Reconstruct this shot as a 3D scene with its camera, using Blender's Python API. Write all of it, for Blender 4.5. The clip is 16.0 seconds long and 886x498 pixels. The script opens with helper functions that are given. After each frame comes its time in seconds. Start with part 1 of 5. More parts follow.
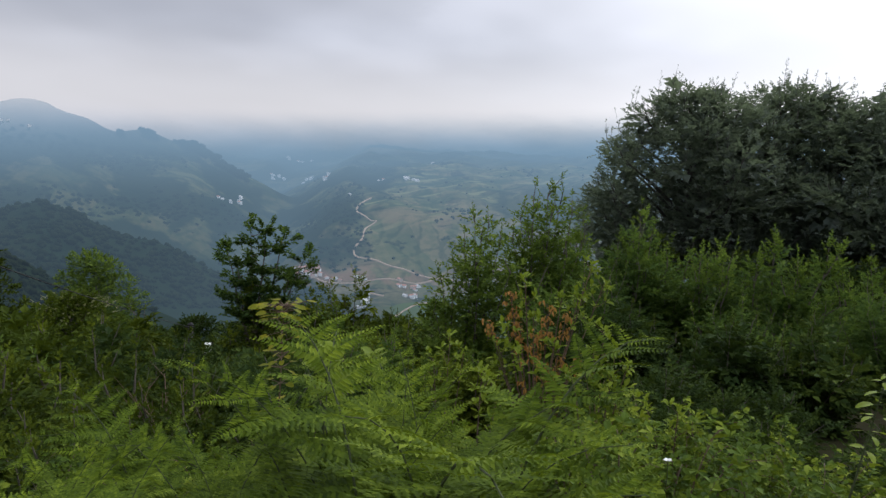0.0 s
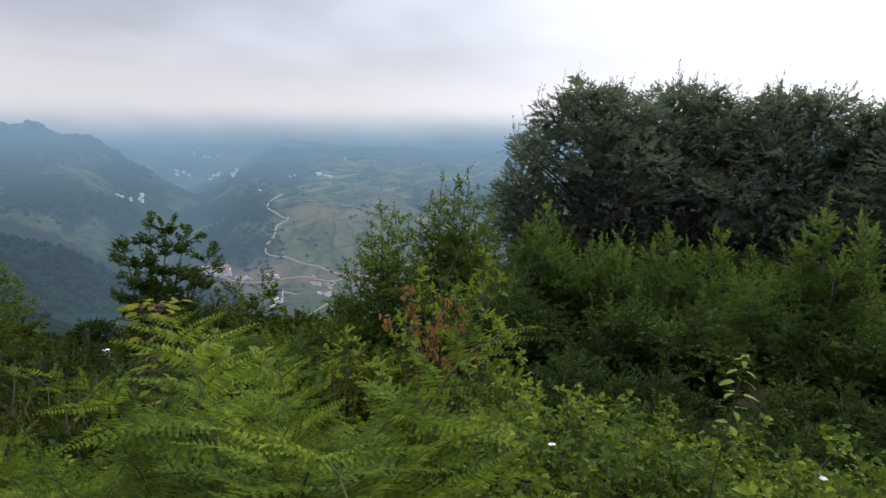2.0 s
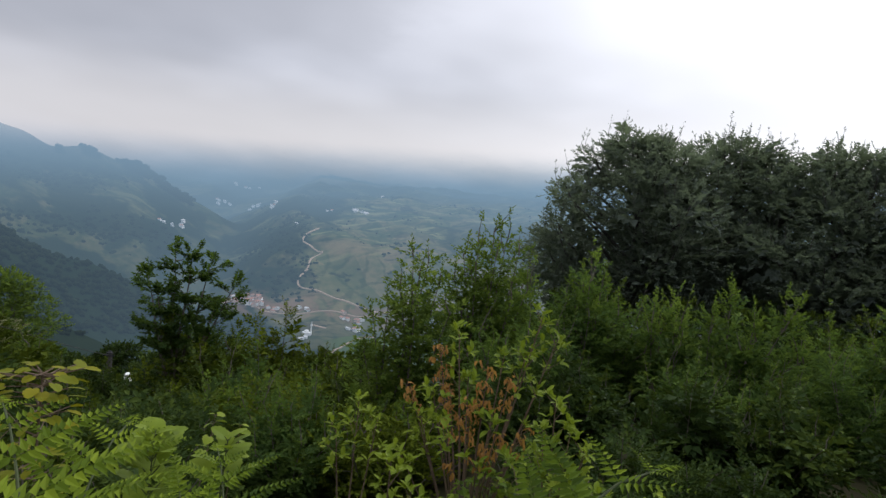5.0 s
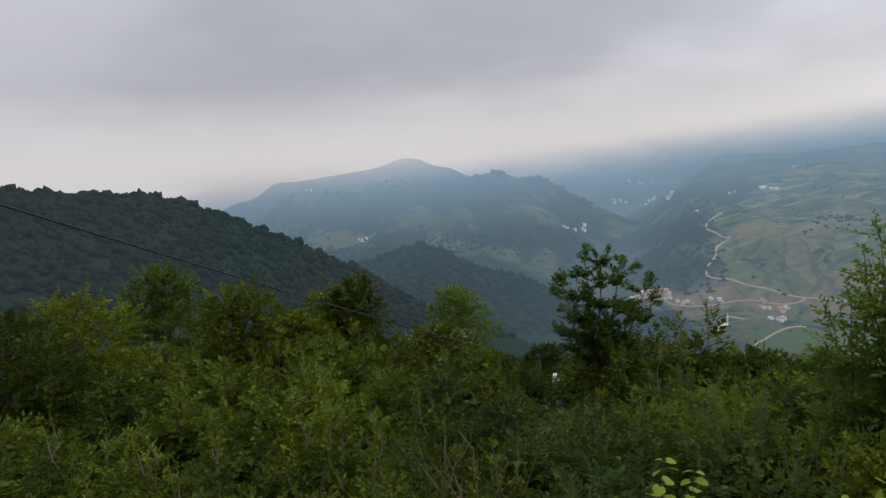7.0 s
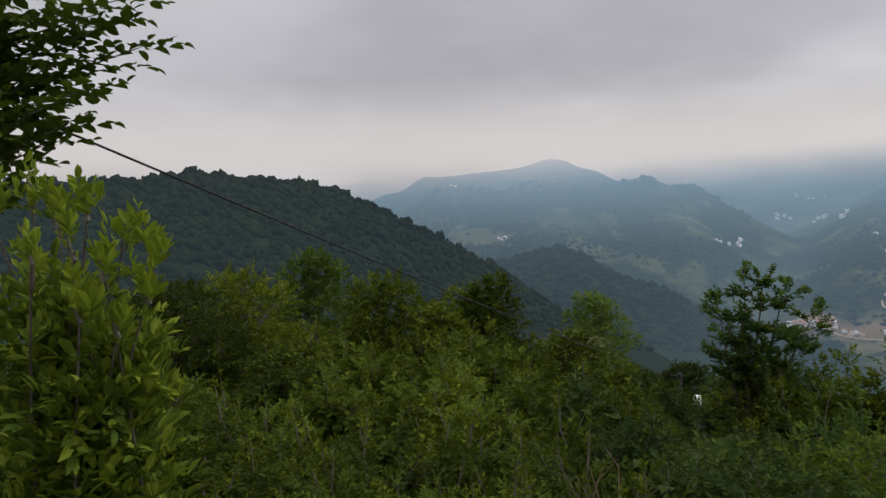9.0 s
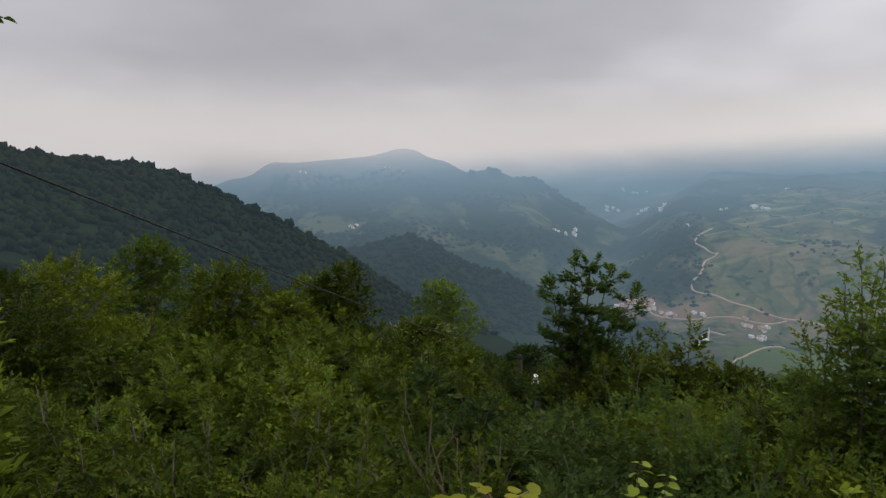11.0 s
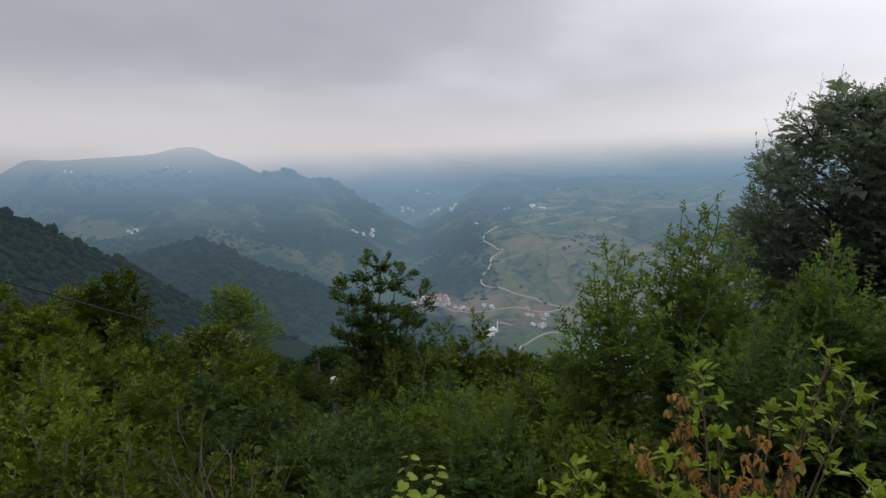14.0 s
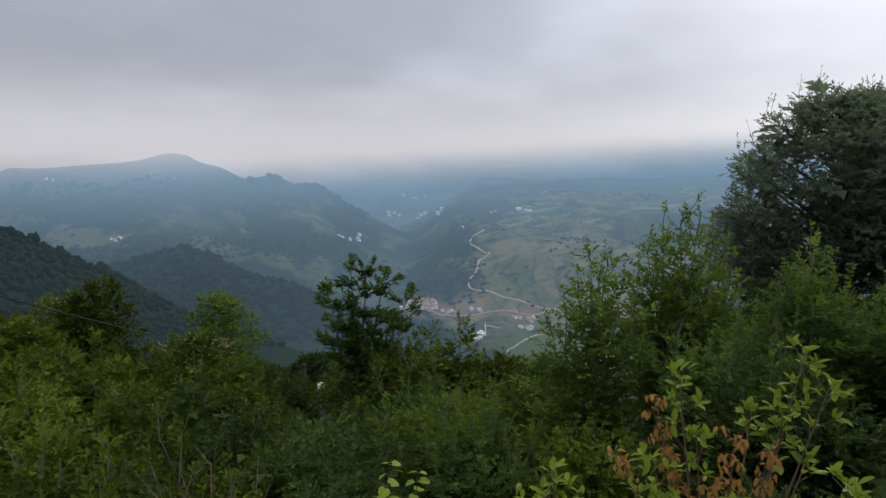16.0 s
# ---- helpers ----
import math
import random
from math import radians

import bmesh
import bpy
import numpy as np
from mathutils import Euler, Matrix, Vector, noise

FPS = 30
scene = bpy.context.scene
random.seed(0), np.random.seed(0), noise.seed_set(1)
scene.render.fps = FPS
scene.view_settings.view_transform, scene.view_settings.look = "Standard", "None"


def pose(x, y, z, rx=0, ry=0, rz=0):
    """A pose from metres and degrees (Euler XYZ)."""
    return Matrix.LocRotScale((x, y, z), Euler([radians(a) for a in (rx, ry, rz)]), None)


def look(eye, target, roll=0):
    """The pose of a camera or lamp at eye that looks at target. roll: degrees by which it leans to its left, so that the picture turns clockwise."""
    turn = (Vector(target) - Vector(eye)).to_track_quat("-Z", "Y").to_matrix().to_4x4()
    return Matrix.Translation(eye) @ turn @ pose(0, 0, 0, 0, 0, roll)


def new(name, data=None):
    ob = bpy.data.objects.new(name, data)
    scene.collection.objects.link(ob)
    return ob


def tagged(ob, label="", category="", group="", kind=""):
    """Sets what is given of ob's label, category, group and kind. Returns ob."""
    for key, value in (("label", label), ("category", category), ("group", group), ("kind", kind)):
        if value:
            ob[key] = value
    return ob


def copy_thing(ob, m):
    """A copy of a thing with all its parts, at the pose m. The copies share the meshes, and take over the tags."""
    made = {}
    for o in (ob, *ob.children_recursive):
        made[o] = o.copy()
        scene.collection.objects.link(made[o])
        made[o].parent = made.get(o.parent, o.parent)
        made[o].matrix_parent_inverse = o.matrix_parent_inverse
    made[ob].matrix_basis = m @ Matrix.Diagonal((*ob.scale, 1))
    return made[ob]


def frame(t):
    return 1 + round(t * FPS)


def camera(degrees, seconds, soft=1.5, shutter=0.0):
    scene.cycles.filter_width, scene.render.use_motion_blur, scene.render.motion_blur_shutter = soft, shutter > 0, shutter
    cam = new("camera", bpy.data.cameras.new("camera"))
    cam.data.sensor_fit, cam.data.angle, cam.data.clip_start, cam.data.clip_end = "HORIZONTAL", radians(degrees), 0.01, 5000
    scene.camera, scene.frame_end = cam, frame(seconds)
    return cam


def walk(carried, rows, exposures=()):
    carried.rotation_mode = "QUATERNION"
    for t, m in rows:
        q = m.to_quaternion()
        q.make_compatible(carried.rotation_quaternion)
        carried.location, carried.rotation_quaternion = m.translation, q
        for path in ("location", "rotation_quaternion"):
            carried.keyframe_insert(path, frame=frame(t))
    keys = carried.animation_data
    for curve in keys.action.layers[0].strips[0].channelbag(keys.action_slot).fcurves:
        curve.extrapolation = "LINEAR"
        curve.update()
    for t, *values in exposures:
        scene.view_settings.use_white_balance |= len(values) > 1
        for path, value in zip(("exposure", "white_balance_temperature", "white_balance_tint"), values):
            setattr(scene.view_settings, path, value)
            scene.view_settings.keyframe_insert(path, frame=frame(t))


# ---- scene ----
# ---- the camera and its way ----
cam = camera(68.9, 16.0, soft=1.5)
PATH = [
    (0, (0.057, 0.416, 1.692), (0.275, 2.381, 1.391), 3.3),
    (0.5, (0.091, 0.412, 1.691), (0.357, 2.371, 1.387), 3.2),
    (1, (0.125, 0.423, 1.688), (0.517, 2.361, 1.385), 3.4),
    (1.5, (0.150, 0.428, 1.685), (0.602, 2.352, 1.381), 3.5),
    (2, (0.174, 0.404, 1.691), (0.650, 2.323, 1.392), 3.4),
    (2.5, (0.202, 0.380, 1.690), (0.679, 2.302, 1.406), 2.8),
    (3, (0.214, 0.440, 1.675), (0.692, 2.362, 1.400), 2.8),
    (3.2, (0.227, 0.520, 1.669), (0.715, 2.440, 1.395), 3.3),
    (5.3, (0.314, 1.359, 1.591), (0.681, 3.317, 1.417), 6.6),
    (5.5, (0.289, 1.414, 1.605), (0.653, 3.370, 1.405), 5.6),
    (6, (0.206, 1.579, 1.618), (0.340, 3.561, 1.385), 2.3),
    (6.5, (0.148, 1.869, 1.623), (-0.273, 3.810, 1.384), 0.6),
    (7, (0.090, 1.960, 1.625), (-0.714, 3.779, 1.410), -4.4),
    (7.5, (-0.020, 1.970, 1.630), (-1.020, 3.691, 1.433), -3.4),
    (8, (-0.050, 1.930, 1.640), (-1.152, 3.588, 1.452), -2.1),
    (8.2, (-0.055, 1.920, 1.645), (-1.178, 3.565, 1.463), -2.0),
    (8.9, (-0.055, 1.880, 1.665), (-1.231, 3.486, 1.469), -1.3),
    (10.5, (0.006, 1.806, 1.695), (-0.850, 3.599, 1.467), -0.3),
    (11, (0.079, 1.733, 1.689), (-0.695, 3.562, 1.453), 0.3),
    (11.5, (0.113, 1.765, 1.678), (-0.511, 3.650, 1.437), 0.8),
    (12, (0.139, 1.784, 1.682), (-0.367, 3.704, 1.440), 0.8),
    (12.5, (0.178, 1.836, 1.668), (-0.214, 3.783, 1.430), 0.9),
    (13, (0.199, 1.866, 1.658), (-0.091, 3.831, 1.429), 1.0),
    (13.5, (0.229, 1.886, 1.658), (0.007, 3.861, 1.430), 0.7),
    (14, (0.255, 1.906, 1.655), (0.079, 3.885, 1.428), 0.7),
    (14.5, (0.281, 1.948, 1.649), (0.124, 3.930, 1.425), 0.5),
    (15, (0.287, 1.965, 1.643), (0.130, 3.947, 1.427), -0.2),
    (15.5, (0.295, 1.942, 1.648), (0.142, 3.925, 1.436), 0.1),
    (16, (0.303, 1.948, 1.644), (0.167, 3.932, 1.429), 0.1),
]
walk(cam, [(t, look(e, a, r)) for t, e, a, r in PATH],
     exposures=[(0.0, 0.16, 6200, 10), (1.0, 0.2, 6200, 10), (2.0, 0.27, 6200, 10), (3.0, 0.25, 6200, 10), (5.3, 0.08, 6300, 10), (6.0, -0.02, 6300, 10), (6.5, 0.1, 6450, 10), (7.0, 0.05, 6600, 10), (7.5, 0.03, 6750, 10),
                (11.0, 0.0, 6750, 10), (13.0, 0.0, 6500, 10), (15.0, 0.0, 6400, 10), (16.0, 0.0, 6280, 10)])

# ---- sky and sun ----
SUN_AZ, SUN_EL = radians(44), radians(32)
SUN_DIR = Vector((math.sin(SUN_AZ) * math.cos(SUN_EL), math.cos(SUN_AZ) * math.cos(SUN_EL), math.sin(SUN_EL)))


class Nodes:
    """Short calls for node trees."""

    def __init__(self, tree):
        self.tree = tree
        tree.nodes.clear()

    def add(self, kind, **inputs):
        node = self.tree.nodes.new("ShaderNode" + kind)
        for key, value in inputs.items():
            self.give(node, key, value)
        return node

    def give(self, node, key, value):
        name = key.replace("_", " ")
        sock = node.inputs[int(key[1:])] if key[0] == "i" and key[1:].isdigit() else node.inputs[name]
        if isinstance(value, bpy.types.NodeSocket):
            self.tree.links.new(value, sock)
        else:
            sock.default_value = value

    def math(self, op, a, b=0.0, clamp=False):
        node = self.add("Math", i0=a, i1=b)
        node.operation, node.use_clamp = op, clamp
        return node.outputs[0]

    def vmath(self, op, a, b=(0, 0, 0)):
        node = self.add("VectorMath", i0=a, i1=b)
        node.operation = op
        return node.outputs["Value"] if op in ("DOT_PRODUCT", "LENGTH") else node.outputs[0]

    def mix(self, fac, a, b):
        node = self.tree.nodes.new("ShaderNodeMix")
        node.data_type = "RGBA"
        for i, v in ((0, fac), (6, a), (7, b)):
            if isinstance(v, bpy.types.NodeSocket):
                self.tree.links.new(v, node.inputs[i])
            else:
                node.inputs[i].default_value = v if i == 0 else (*v[:3], 1)
        return node.outputs[2]

    def noise(self, vector, scale, detail=4.0, rough=0.55):
        node = self.add("TexNoise", Scale=scale, Detail=detail, Roughness=rough)
        if vector is not None:
            self.give(node, "Vector", vector)
        return node.outputs[0]

    def span(self, value, a, b, c=0.0, d=1.0, smooth=False):
        node = self.add("MapRange", Value=value)
        node.interpolation_type = "SMOOTHSTEP" if smooth else "LINEAR"
        for i, v in ((1, a), (2, b), (3, c), (4, d)):
            node.inputs[i].default_value = v
        return node.outputs[0]


def make_world():
    world = bpy.data.worlds.new("overcast")
    world.use_nodes = True
    scene.world = world
    n = Nodes(world.node_tree)
    sky = n.add("TexSky")
    sky.sky_type, sky.sun_disc = "NISHITA", False
    sky.sun_elevation, sky.sun_rotation = SUN_EL, SUN_AZ
    clear = n.add("Background", Color=sky.outputs[0], Strength=0.1)
    way = n.add("TexCoord").outputs["Generated"]
    sep = n.add("SeparateXYZ", Vector=way)
    z = sep.outputs[2]
    # the underside of a flat cloud sheet, foreshortened towards the horizon
    lift = n.math("ADD", n.math("MAXIMUM", z, 0.0), 0.26)
    sheet = n.add("CombineXYZ", X=n.math("DIVIDE", sep.outputs[0], lift), Y=n.math("DIVIDE", sep.outputs[1], lift), Z=0.0)
    big = n.span(n.noise(sheet.outputs[0], 0.75, 3.0), 0.36, 0.64, smooth=True)
    small = n.span(n.noise(sheet.outputs[0], 1.9, 5.0), 0.3, 0.7)
    tone = n.math("ADD", n.math("MULTIPLY", big, 0.84), n.math("MULTIPLY", small, 0.16))
    cloud = n.mix(tone, (0.40, 0.405, 0.45), (0.60, 0.605, 0.665))
    # a heavier bank of cloud over the valley, ragged at its rim
    aside = n.math("ADD", n.math("DIVIDE", sep.outputs[0], n.math("MAXIMUM", sep.outputs[1], 0.05)), n.math("MULTIPLY", n.noise(sheet.outputs[0], 1.3, 5.0), 0.5))
    under = n.math("ADD", z, n.math("MULTIPLY", n.noise(sheet.outputs[0], 1.1, 4.0), 0.14))
    bank = n.math("MULTIPLY", n.span(aside, 0.42, 0.28, smooth=True), n.span(under, 0.205, 0.29, smooth=True))
    bank = n.math("MULTIPLY", bank, n.math("MULTIPLY", n.span(aside, -0.75, -0.2, 0.3, 1.0, smooth=True), n.span(z, 0.5, 0.3, smooth=True)))
    cloud = n.mix(n.math("MULTIPLY", bank, 0.5), cloud, (0.365, 0.37, 0.41))
    # an overcast sky is brightest overhead
    cloud = n.mix(n.span(z, 0.27, 0.8, smooth=True), cloud, (1.25, 1.26, 1.34))
    # thinner, paler cloud low down, warm where the far ridge ends
    low = n.math("MULTIPLY", n.span(z, 0.17, 0.06, smooth=True), n.span(z, -0.02, 0.05, smooth=True))
    cloud = n.mix(n.math("MULTIPLY", low, 0.85), cloud, (0.655, 0.63, 0.645))
    # the sun behind the cloud
    lobe = n.math("POWER", n.math("MAXIMUM", n.vmath("DOT_PRODUCT", way, tuple(SUN_DIR)), 0.0), 9.0)
    glow = n.mix(1.0, (0, 0, 0), (1.0, 0.99, 1.0))
    bright = n.add("VectorMath", i0=glow)
    bright.operation = "SCALE"
    n.give(bright, "Scale", n.math("MULTIPLY", lobe, 1.08))
    total = n.vmath("ADD", cloud, bright.outputs[0])
    cover = n.add("Background", Color=total, Strength=1.0)
    mixed = n.add("MixShader", i0=0.94, i1=clear.outputs[0], i2=cover.outputs[0])
    out = n.add("OutputWorld", Surface=mixed.outputs[0])
    return out


make_world()
sun = new("sun", bpy.data.lights.new("sun", "SUN"))
sun.data.energy, sun.data.angle, sun.data.color = 1.0, radians(28), (1.0, 0.97, 0.92)
sun.matrix_world = look(SUN_DIR * 100, (0, 0, 0))


# ---- materials ----
def material(name):
    m = bpy.data.materials.new(name)
    m.use_nodes = True
    return m, Nodes(m.node_tree)


def leaf_material(name, dark, mid, light, see=0.3, gloss=0.58, shine=0.1):
    """Leaves: colour by leaf, by plant and by patch; light comes through them."""
    m, n = material(name)
    one = n.add("NewGeometry").outputs["Random Per Island"]
    where = n.add("NewGeometry").outputs["Position"]
    patch = n.span(n.noise(where, 1.3, 2.0), 0.35, 0.68)
    plant = n.add("ObjectInfo").outputs["Random"]
    pick = n.math("ADD", n.math("MULTIPLY", one, 0.45), n.math("ADD", n.math("MULTIPLY", patch, 0.25), n.math("MULTIPLY", plant, 0.3)))
    ramp = n.add("ValToRGB", Fac=pick)
    e = ramp.color_ramp.elements
    e[0].position, e[0].color = 0.15, (*dark, 1)
    e[1].position, e[1].color = 0.92, (*light, 1)
    k = e.new(0.55)
    k.color = (*mid, 1)
    body = n.add("BsdfPrincipled", Base_Color=ramp.outputs[0], Roughness=gloss)
    body.inputs["Specular IOR Level"].default_value = shine
    warm = n.mix(0.5, ramp.outputs[0], (light[0] * 1.1, light[1] * 1.15, light[2] * 0.5))
    thin = n.add("BsdfTranslucent", Color=warm)
    both = n.add("MixShader", i0=see, i1=body.outputs[0], i2=thin.outputs[0])
    n.add("OutputMaterial", Surface=both.outputs[0])
    return m


def painted_haze(n, where, shader, extra=None):
    """Haze painted into far surfaces: a blue emission mixed over the shader, more with distance."""
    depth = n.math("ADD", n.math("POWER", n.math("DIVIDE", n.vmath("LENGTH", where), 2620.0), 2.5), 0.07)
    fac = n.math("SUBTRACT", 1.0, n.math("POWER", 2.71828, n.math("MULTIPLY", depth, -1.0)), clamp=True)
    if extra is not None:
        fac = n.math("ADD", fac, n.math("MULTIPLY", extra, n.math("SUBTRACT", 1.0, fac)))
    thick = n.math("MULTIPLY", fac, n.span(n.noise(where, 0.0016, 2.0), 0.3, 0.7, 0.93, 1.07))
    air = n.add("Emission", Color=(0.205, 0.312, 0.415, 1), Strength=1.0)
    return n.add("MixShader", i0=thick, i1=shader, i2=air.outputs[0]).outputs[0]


def plain_material(name, a, b, scale=6.0, rough=0.8, bump=0.3, metal=0.0, shine=0.5, far=False):
    m, n = material(name)
    where = n.add("TexCoord").outputs["Object"]
    fine = n.noise(where, scale * 5, 5.0)
    fac = n.math("ADD", n.math("MULTIPLY", n.span(n.noise(where, scale, 3.0), 0.3, 0.7), 0.65), n.math("MULTIPLY", fine, 0.35))
    body = n.add("BsdfPrincipled", Base_Color=n.mix(fac, a, b), Roughness=rough, Metallic=metal)
    body.inputs["Specular IOR Level"].default_value = shine
    if bump:
        dent = n.add("Bump", Strength=bump, Distance=0.02, Height=fine)
        n.give(body, "Normal", dent.outputs[0])
    # far surfaces get the painted haze glow mixed over their colour
    n.add("OutputMaterial", Surface=painted_haze(n, n.add("NewGeometry").outputs["Position"], body.outputs[0]) if far else body.outputs[0])
    return m


# height about which the far tops fade out, as if into cloud
CLOUD_BASE = 165.0


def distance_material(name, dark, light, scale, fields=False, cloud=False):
    """The far backdrop beyond the valley's near side: wooded or farmed land with haze painted in as emission."""
    m, n = material(name)
    where = n.add("NewGeometry").outputs["Position"]
    sep = n.add("SeparateXYZ", Vector=where)
    a = n.span(n.noise(where, scale, 5.0, 0.6), 0.32, 0.68)
    one = n.add("NewGeometry").outputs["Random Per Island"]
    b = n.span(n.noise(where, 0.006, 3.0), 0.4, 0.62)
    colour = n.mix(n.math("ADD", n.math("MULTIPLY", a, 0.45), n.math("MULTIPLY", one, 0.55)), dark, light)
    colour = n.mix(n.math("MULTIPLY", b, 0.45), colour, (light[0] * 1.25, light[1] * 0.95, light[2] * 0.8))
    if fields:
        glade = n.span(n.noise(where, 0.0055, 4.0, 0.6), 0.50, 0.58, smooth=True)
        glade = n.math("MULTIPLY", glade, n.span(n.vmath("LENGTH", where), 1400, 1650))
        cells = n.add("TexVoronoi", Vector=n.vmath("MULTIPLY", where, (1.0, 0.45, 0.6)), Scale=0.016)
        tint = n.add("SeparateColor", Color=cells.outputs["Color"])
        plot = n.mix(tint.outputs[0], (0.080, 0.088, 0.036), (0.165, 0.140, 0.070))
        plot = n.mix(n.span(n.noise(where, 0.05, 4.0), 0.42, 0.72, 0.0, 0.75), plot, (0.052, 0.075, 0.030))
        # the farmed slope across the river, open on the far side of the village
        across = n.math("SUBTRACT", sep.outputs[0], n.math("MULTIPLY", n.math("ABSOLUTE", n.math("SUBTRACT", sep.outputs[1], 1500.0)), 0.26))
        across = n.math("ADD", across, n.span(n.noise(where, 0.01, 3.0), 0.3, 0.7, -60, 60))
        slope = n.math("MULTIPLY", n.span(across, -150, -50, smooth=True), n.math("MULTIPLY", n.math("MULTIPLY", n.span(sep.outputs[1], 1390, 1500, 0.42, 1.0), n.span(sep.outputs[1], 950, 1080)), n.span(sep.outputs[1], 2650, 2350)))
        # the wood to the east
        east = n.vmath("LENGTH", n.vmath("MULTIPLY", n.vmath("SUBTRACT", where, (540, 1850, 0)), (0.0045, 0.0046, 0)))
        east = n.math("ADD", east, n.span(n.noise(where, 0.012, 3.0), 0.3, 0.7, -0.3, 0.3))
        slope = n.math("MULTIPLY", slope, n.span(east, 0.8, 1.05, 0.12, 1.0))
        grove = n.span(n.noise(where, 0.012, 4.0, 0.65), 0.56, 0.62, 1.0, 0.0, smooth=True)
        open_land = n.math("MAXIMUM", n.math("MULTIPLY", slope, grove), n.math("MULTIPLY", glade, 0.48))
        bent = n.vmath("ADD", n.vmath("MULTIPLY", where, (1.0, 0.45, 0.6)), n.vmath("MULTIPLY", n.add("TexNoise", Vector=where, Scale=0.012, Detail=3.0).outputs["Color"], (70, 70, 0)))
        edge = n.add("TexVoronoi", Vector=bent, Scale=0.016)
        edge.feature = "DISTANCE_TO_EDGE"
        hedge = n.math("MULTIPLY", n.span(n.math("ADD", edge.outputs["Distance"], n.span(n.noise(where, 0.04, 3.0), 0.3, 0.7, -0.08, 0.08)), 0.10, 0.02), 0.55)
        plot = n.mix(hedge, plot, (0.018, 0.034, 0.014))
        # terrace banks and hedges along the slope
        lie = n.add("VectorRotate", Vector=where, Angle=-0.38)
        lie.rotation_type = "Z_AXIS"
        bank = n.noise(n.vmath("MULTIPLY", lie.outputs[0], (0.0055, 0.021, 0.0)), 1.0, 4.0, 0.6)
        lie_up = n.span(sep.outputs[1], 1650, 1900, 0.10, 0.8)
        plot = n.mix(n.math("MULTIPLY", n.span(bank, 0.50, 0.57), lie_up), plot, (0.028, 0.048, 0.020))
        # pale mown strips between the terraces
        strip = n.noise(n.vmath("MULTIPLY", lie.outputs[0], (0.007, 0.034, 0.0)), 1.0, 3.0, 0.5)
        plot = n.mix(n.math("MULTIPLY", n.span(strip, 0.56, 0.62, smooth=True), n.span(sep.outputs[1], 1600, 1850, 0.1, 0.7)), plot, (0.20, 0.205, 0.095))
        colour = n.mix(open_land, colour, plot)
        earth = n.math("MULTIPLY", n.span(n.noise(where, 0.006, 4.0, 0.6), 0.46, 0.58, smooth=True), n.math("MULTIPLY", slope, n.span(bank, 0.56, 0.50)))
        colour = n.mix(n.math("MULTIPLY", earth, n.span(sep.outputs[1], 1900, 1720, 0.12, 0.75)), colour, (0.175, 0.138, 0.080))
        # bare reddish ground between the houses, and the green mound before the village
        bare = n.math("MULTIPLY", n.span(n.noise(where, 0.018, 4.0, 0.6), 0.47, 0.56), n.math("MULTIPLY", n.math("MULTIPLY", n.span(sep.outputs[1], 1425, 1450), n.span(sep.outputs[0], -240, -190)), n.span(sep.outputs[1], 1540, 1500)))
        colour = n.mix(n.math("MULTIPLY", bare, 0.55), colour, (0.20, 0.115, 0.08))
        meadow = n.math("MULTIPLY", n.span(sep.outputs[1], 1300, 1230), n.math("MULTIPLY", n.span(sep.outputs[1], 1090, 1130), n.span(sep.outputs[0], 15, 50)))
        colour = n.mix(n.math("MULTIPLY", meadow, 0.8), colour, (0.062, 0.092, 0.032))
        # hayfields high behind the spur
        hay = n.vmath("LENGTH", n.vmath("MULTIPLY", n.vmath("SUBTRACT", where, (-930, 1430, 0)), (0.010, 0.016, 0)))
        hay = n.math("ADD", hay, n.span(n.noise(where, 0.02, 4.0, 0.6), 0.3, 0.7, -0.6, 0.6))
        colour = n.mix(n.span(hay, 1.0, 0.6, 0.0, 0.5), colour, (0.14, 0.135, 0.075))
    body = n.add("BsdfPrincipled", Base_Color=colour, Roughness=0.9)
    body.inputs["Specular IOR Level"].default_value = 0.0
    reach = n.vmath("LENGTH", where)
    # more haze is painted on the higher far slopes, most in the west
    extra_haze = n.math("MULTIPLY", n.span(sep.outputs[2], -190, 60, 0.0, 0.80, smooth=True), n.math("MULTIPLY", n.span(reach, 900, 1900, smooth=True), n.span(sep.outputs[0], -500, 300, 1.0, 0.5)))
    shown = painted_haze(n, where, body.outputs[0], extra_haze)
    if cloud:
        # cloud painted as a fade: tops turn transparent with height, lower to the west
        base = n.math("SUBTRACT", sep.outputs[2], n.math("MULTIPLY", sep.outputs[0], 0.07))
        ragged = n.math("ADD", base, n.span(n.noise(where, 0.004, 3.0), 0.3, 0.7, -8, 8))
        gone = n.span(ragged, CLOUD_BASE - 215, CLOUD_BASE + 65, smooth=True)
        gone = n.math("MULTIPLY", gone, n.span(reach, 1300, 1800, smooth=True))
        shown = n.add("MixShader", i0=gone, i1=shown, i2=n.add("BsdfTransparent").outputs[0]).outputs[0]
    n.add("OutputMaterial", Surface=shown)
    return m


FERN = leaf_material("fern_green", (0.028, 0.051, 0.007), (0.091, 0.138, 0.012), (0.219, 0.284, 0.023), 0.24, 0.6, 0.06)
HORNBEAM = leaf_material("hornbeam_green", (0.024, 0.046, 0.008), (0.051, 0.087, 0.013), (0.111, 0.157, 0.023), 0.26, 0.65, 0.06)
THICKET = leaf_material("thicket_green", (0.018, 0.031, 0.006), (0.039, 0.060, 0.008), (0.104, 0.133, 0.014), 0.17, 0.62, 0.05)
# a darker copy of the thicket leaves, shade put into the colour
SHADED = leaf_material("shaded_green", (0.014, 0.028, 0.008), (0.031, 0.054, 0.013), (0.09, 0.125, 0.022), 0.16, 0.65, 0.05)
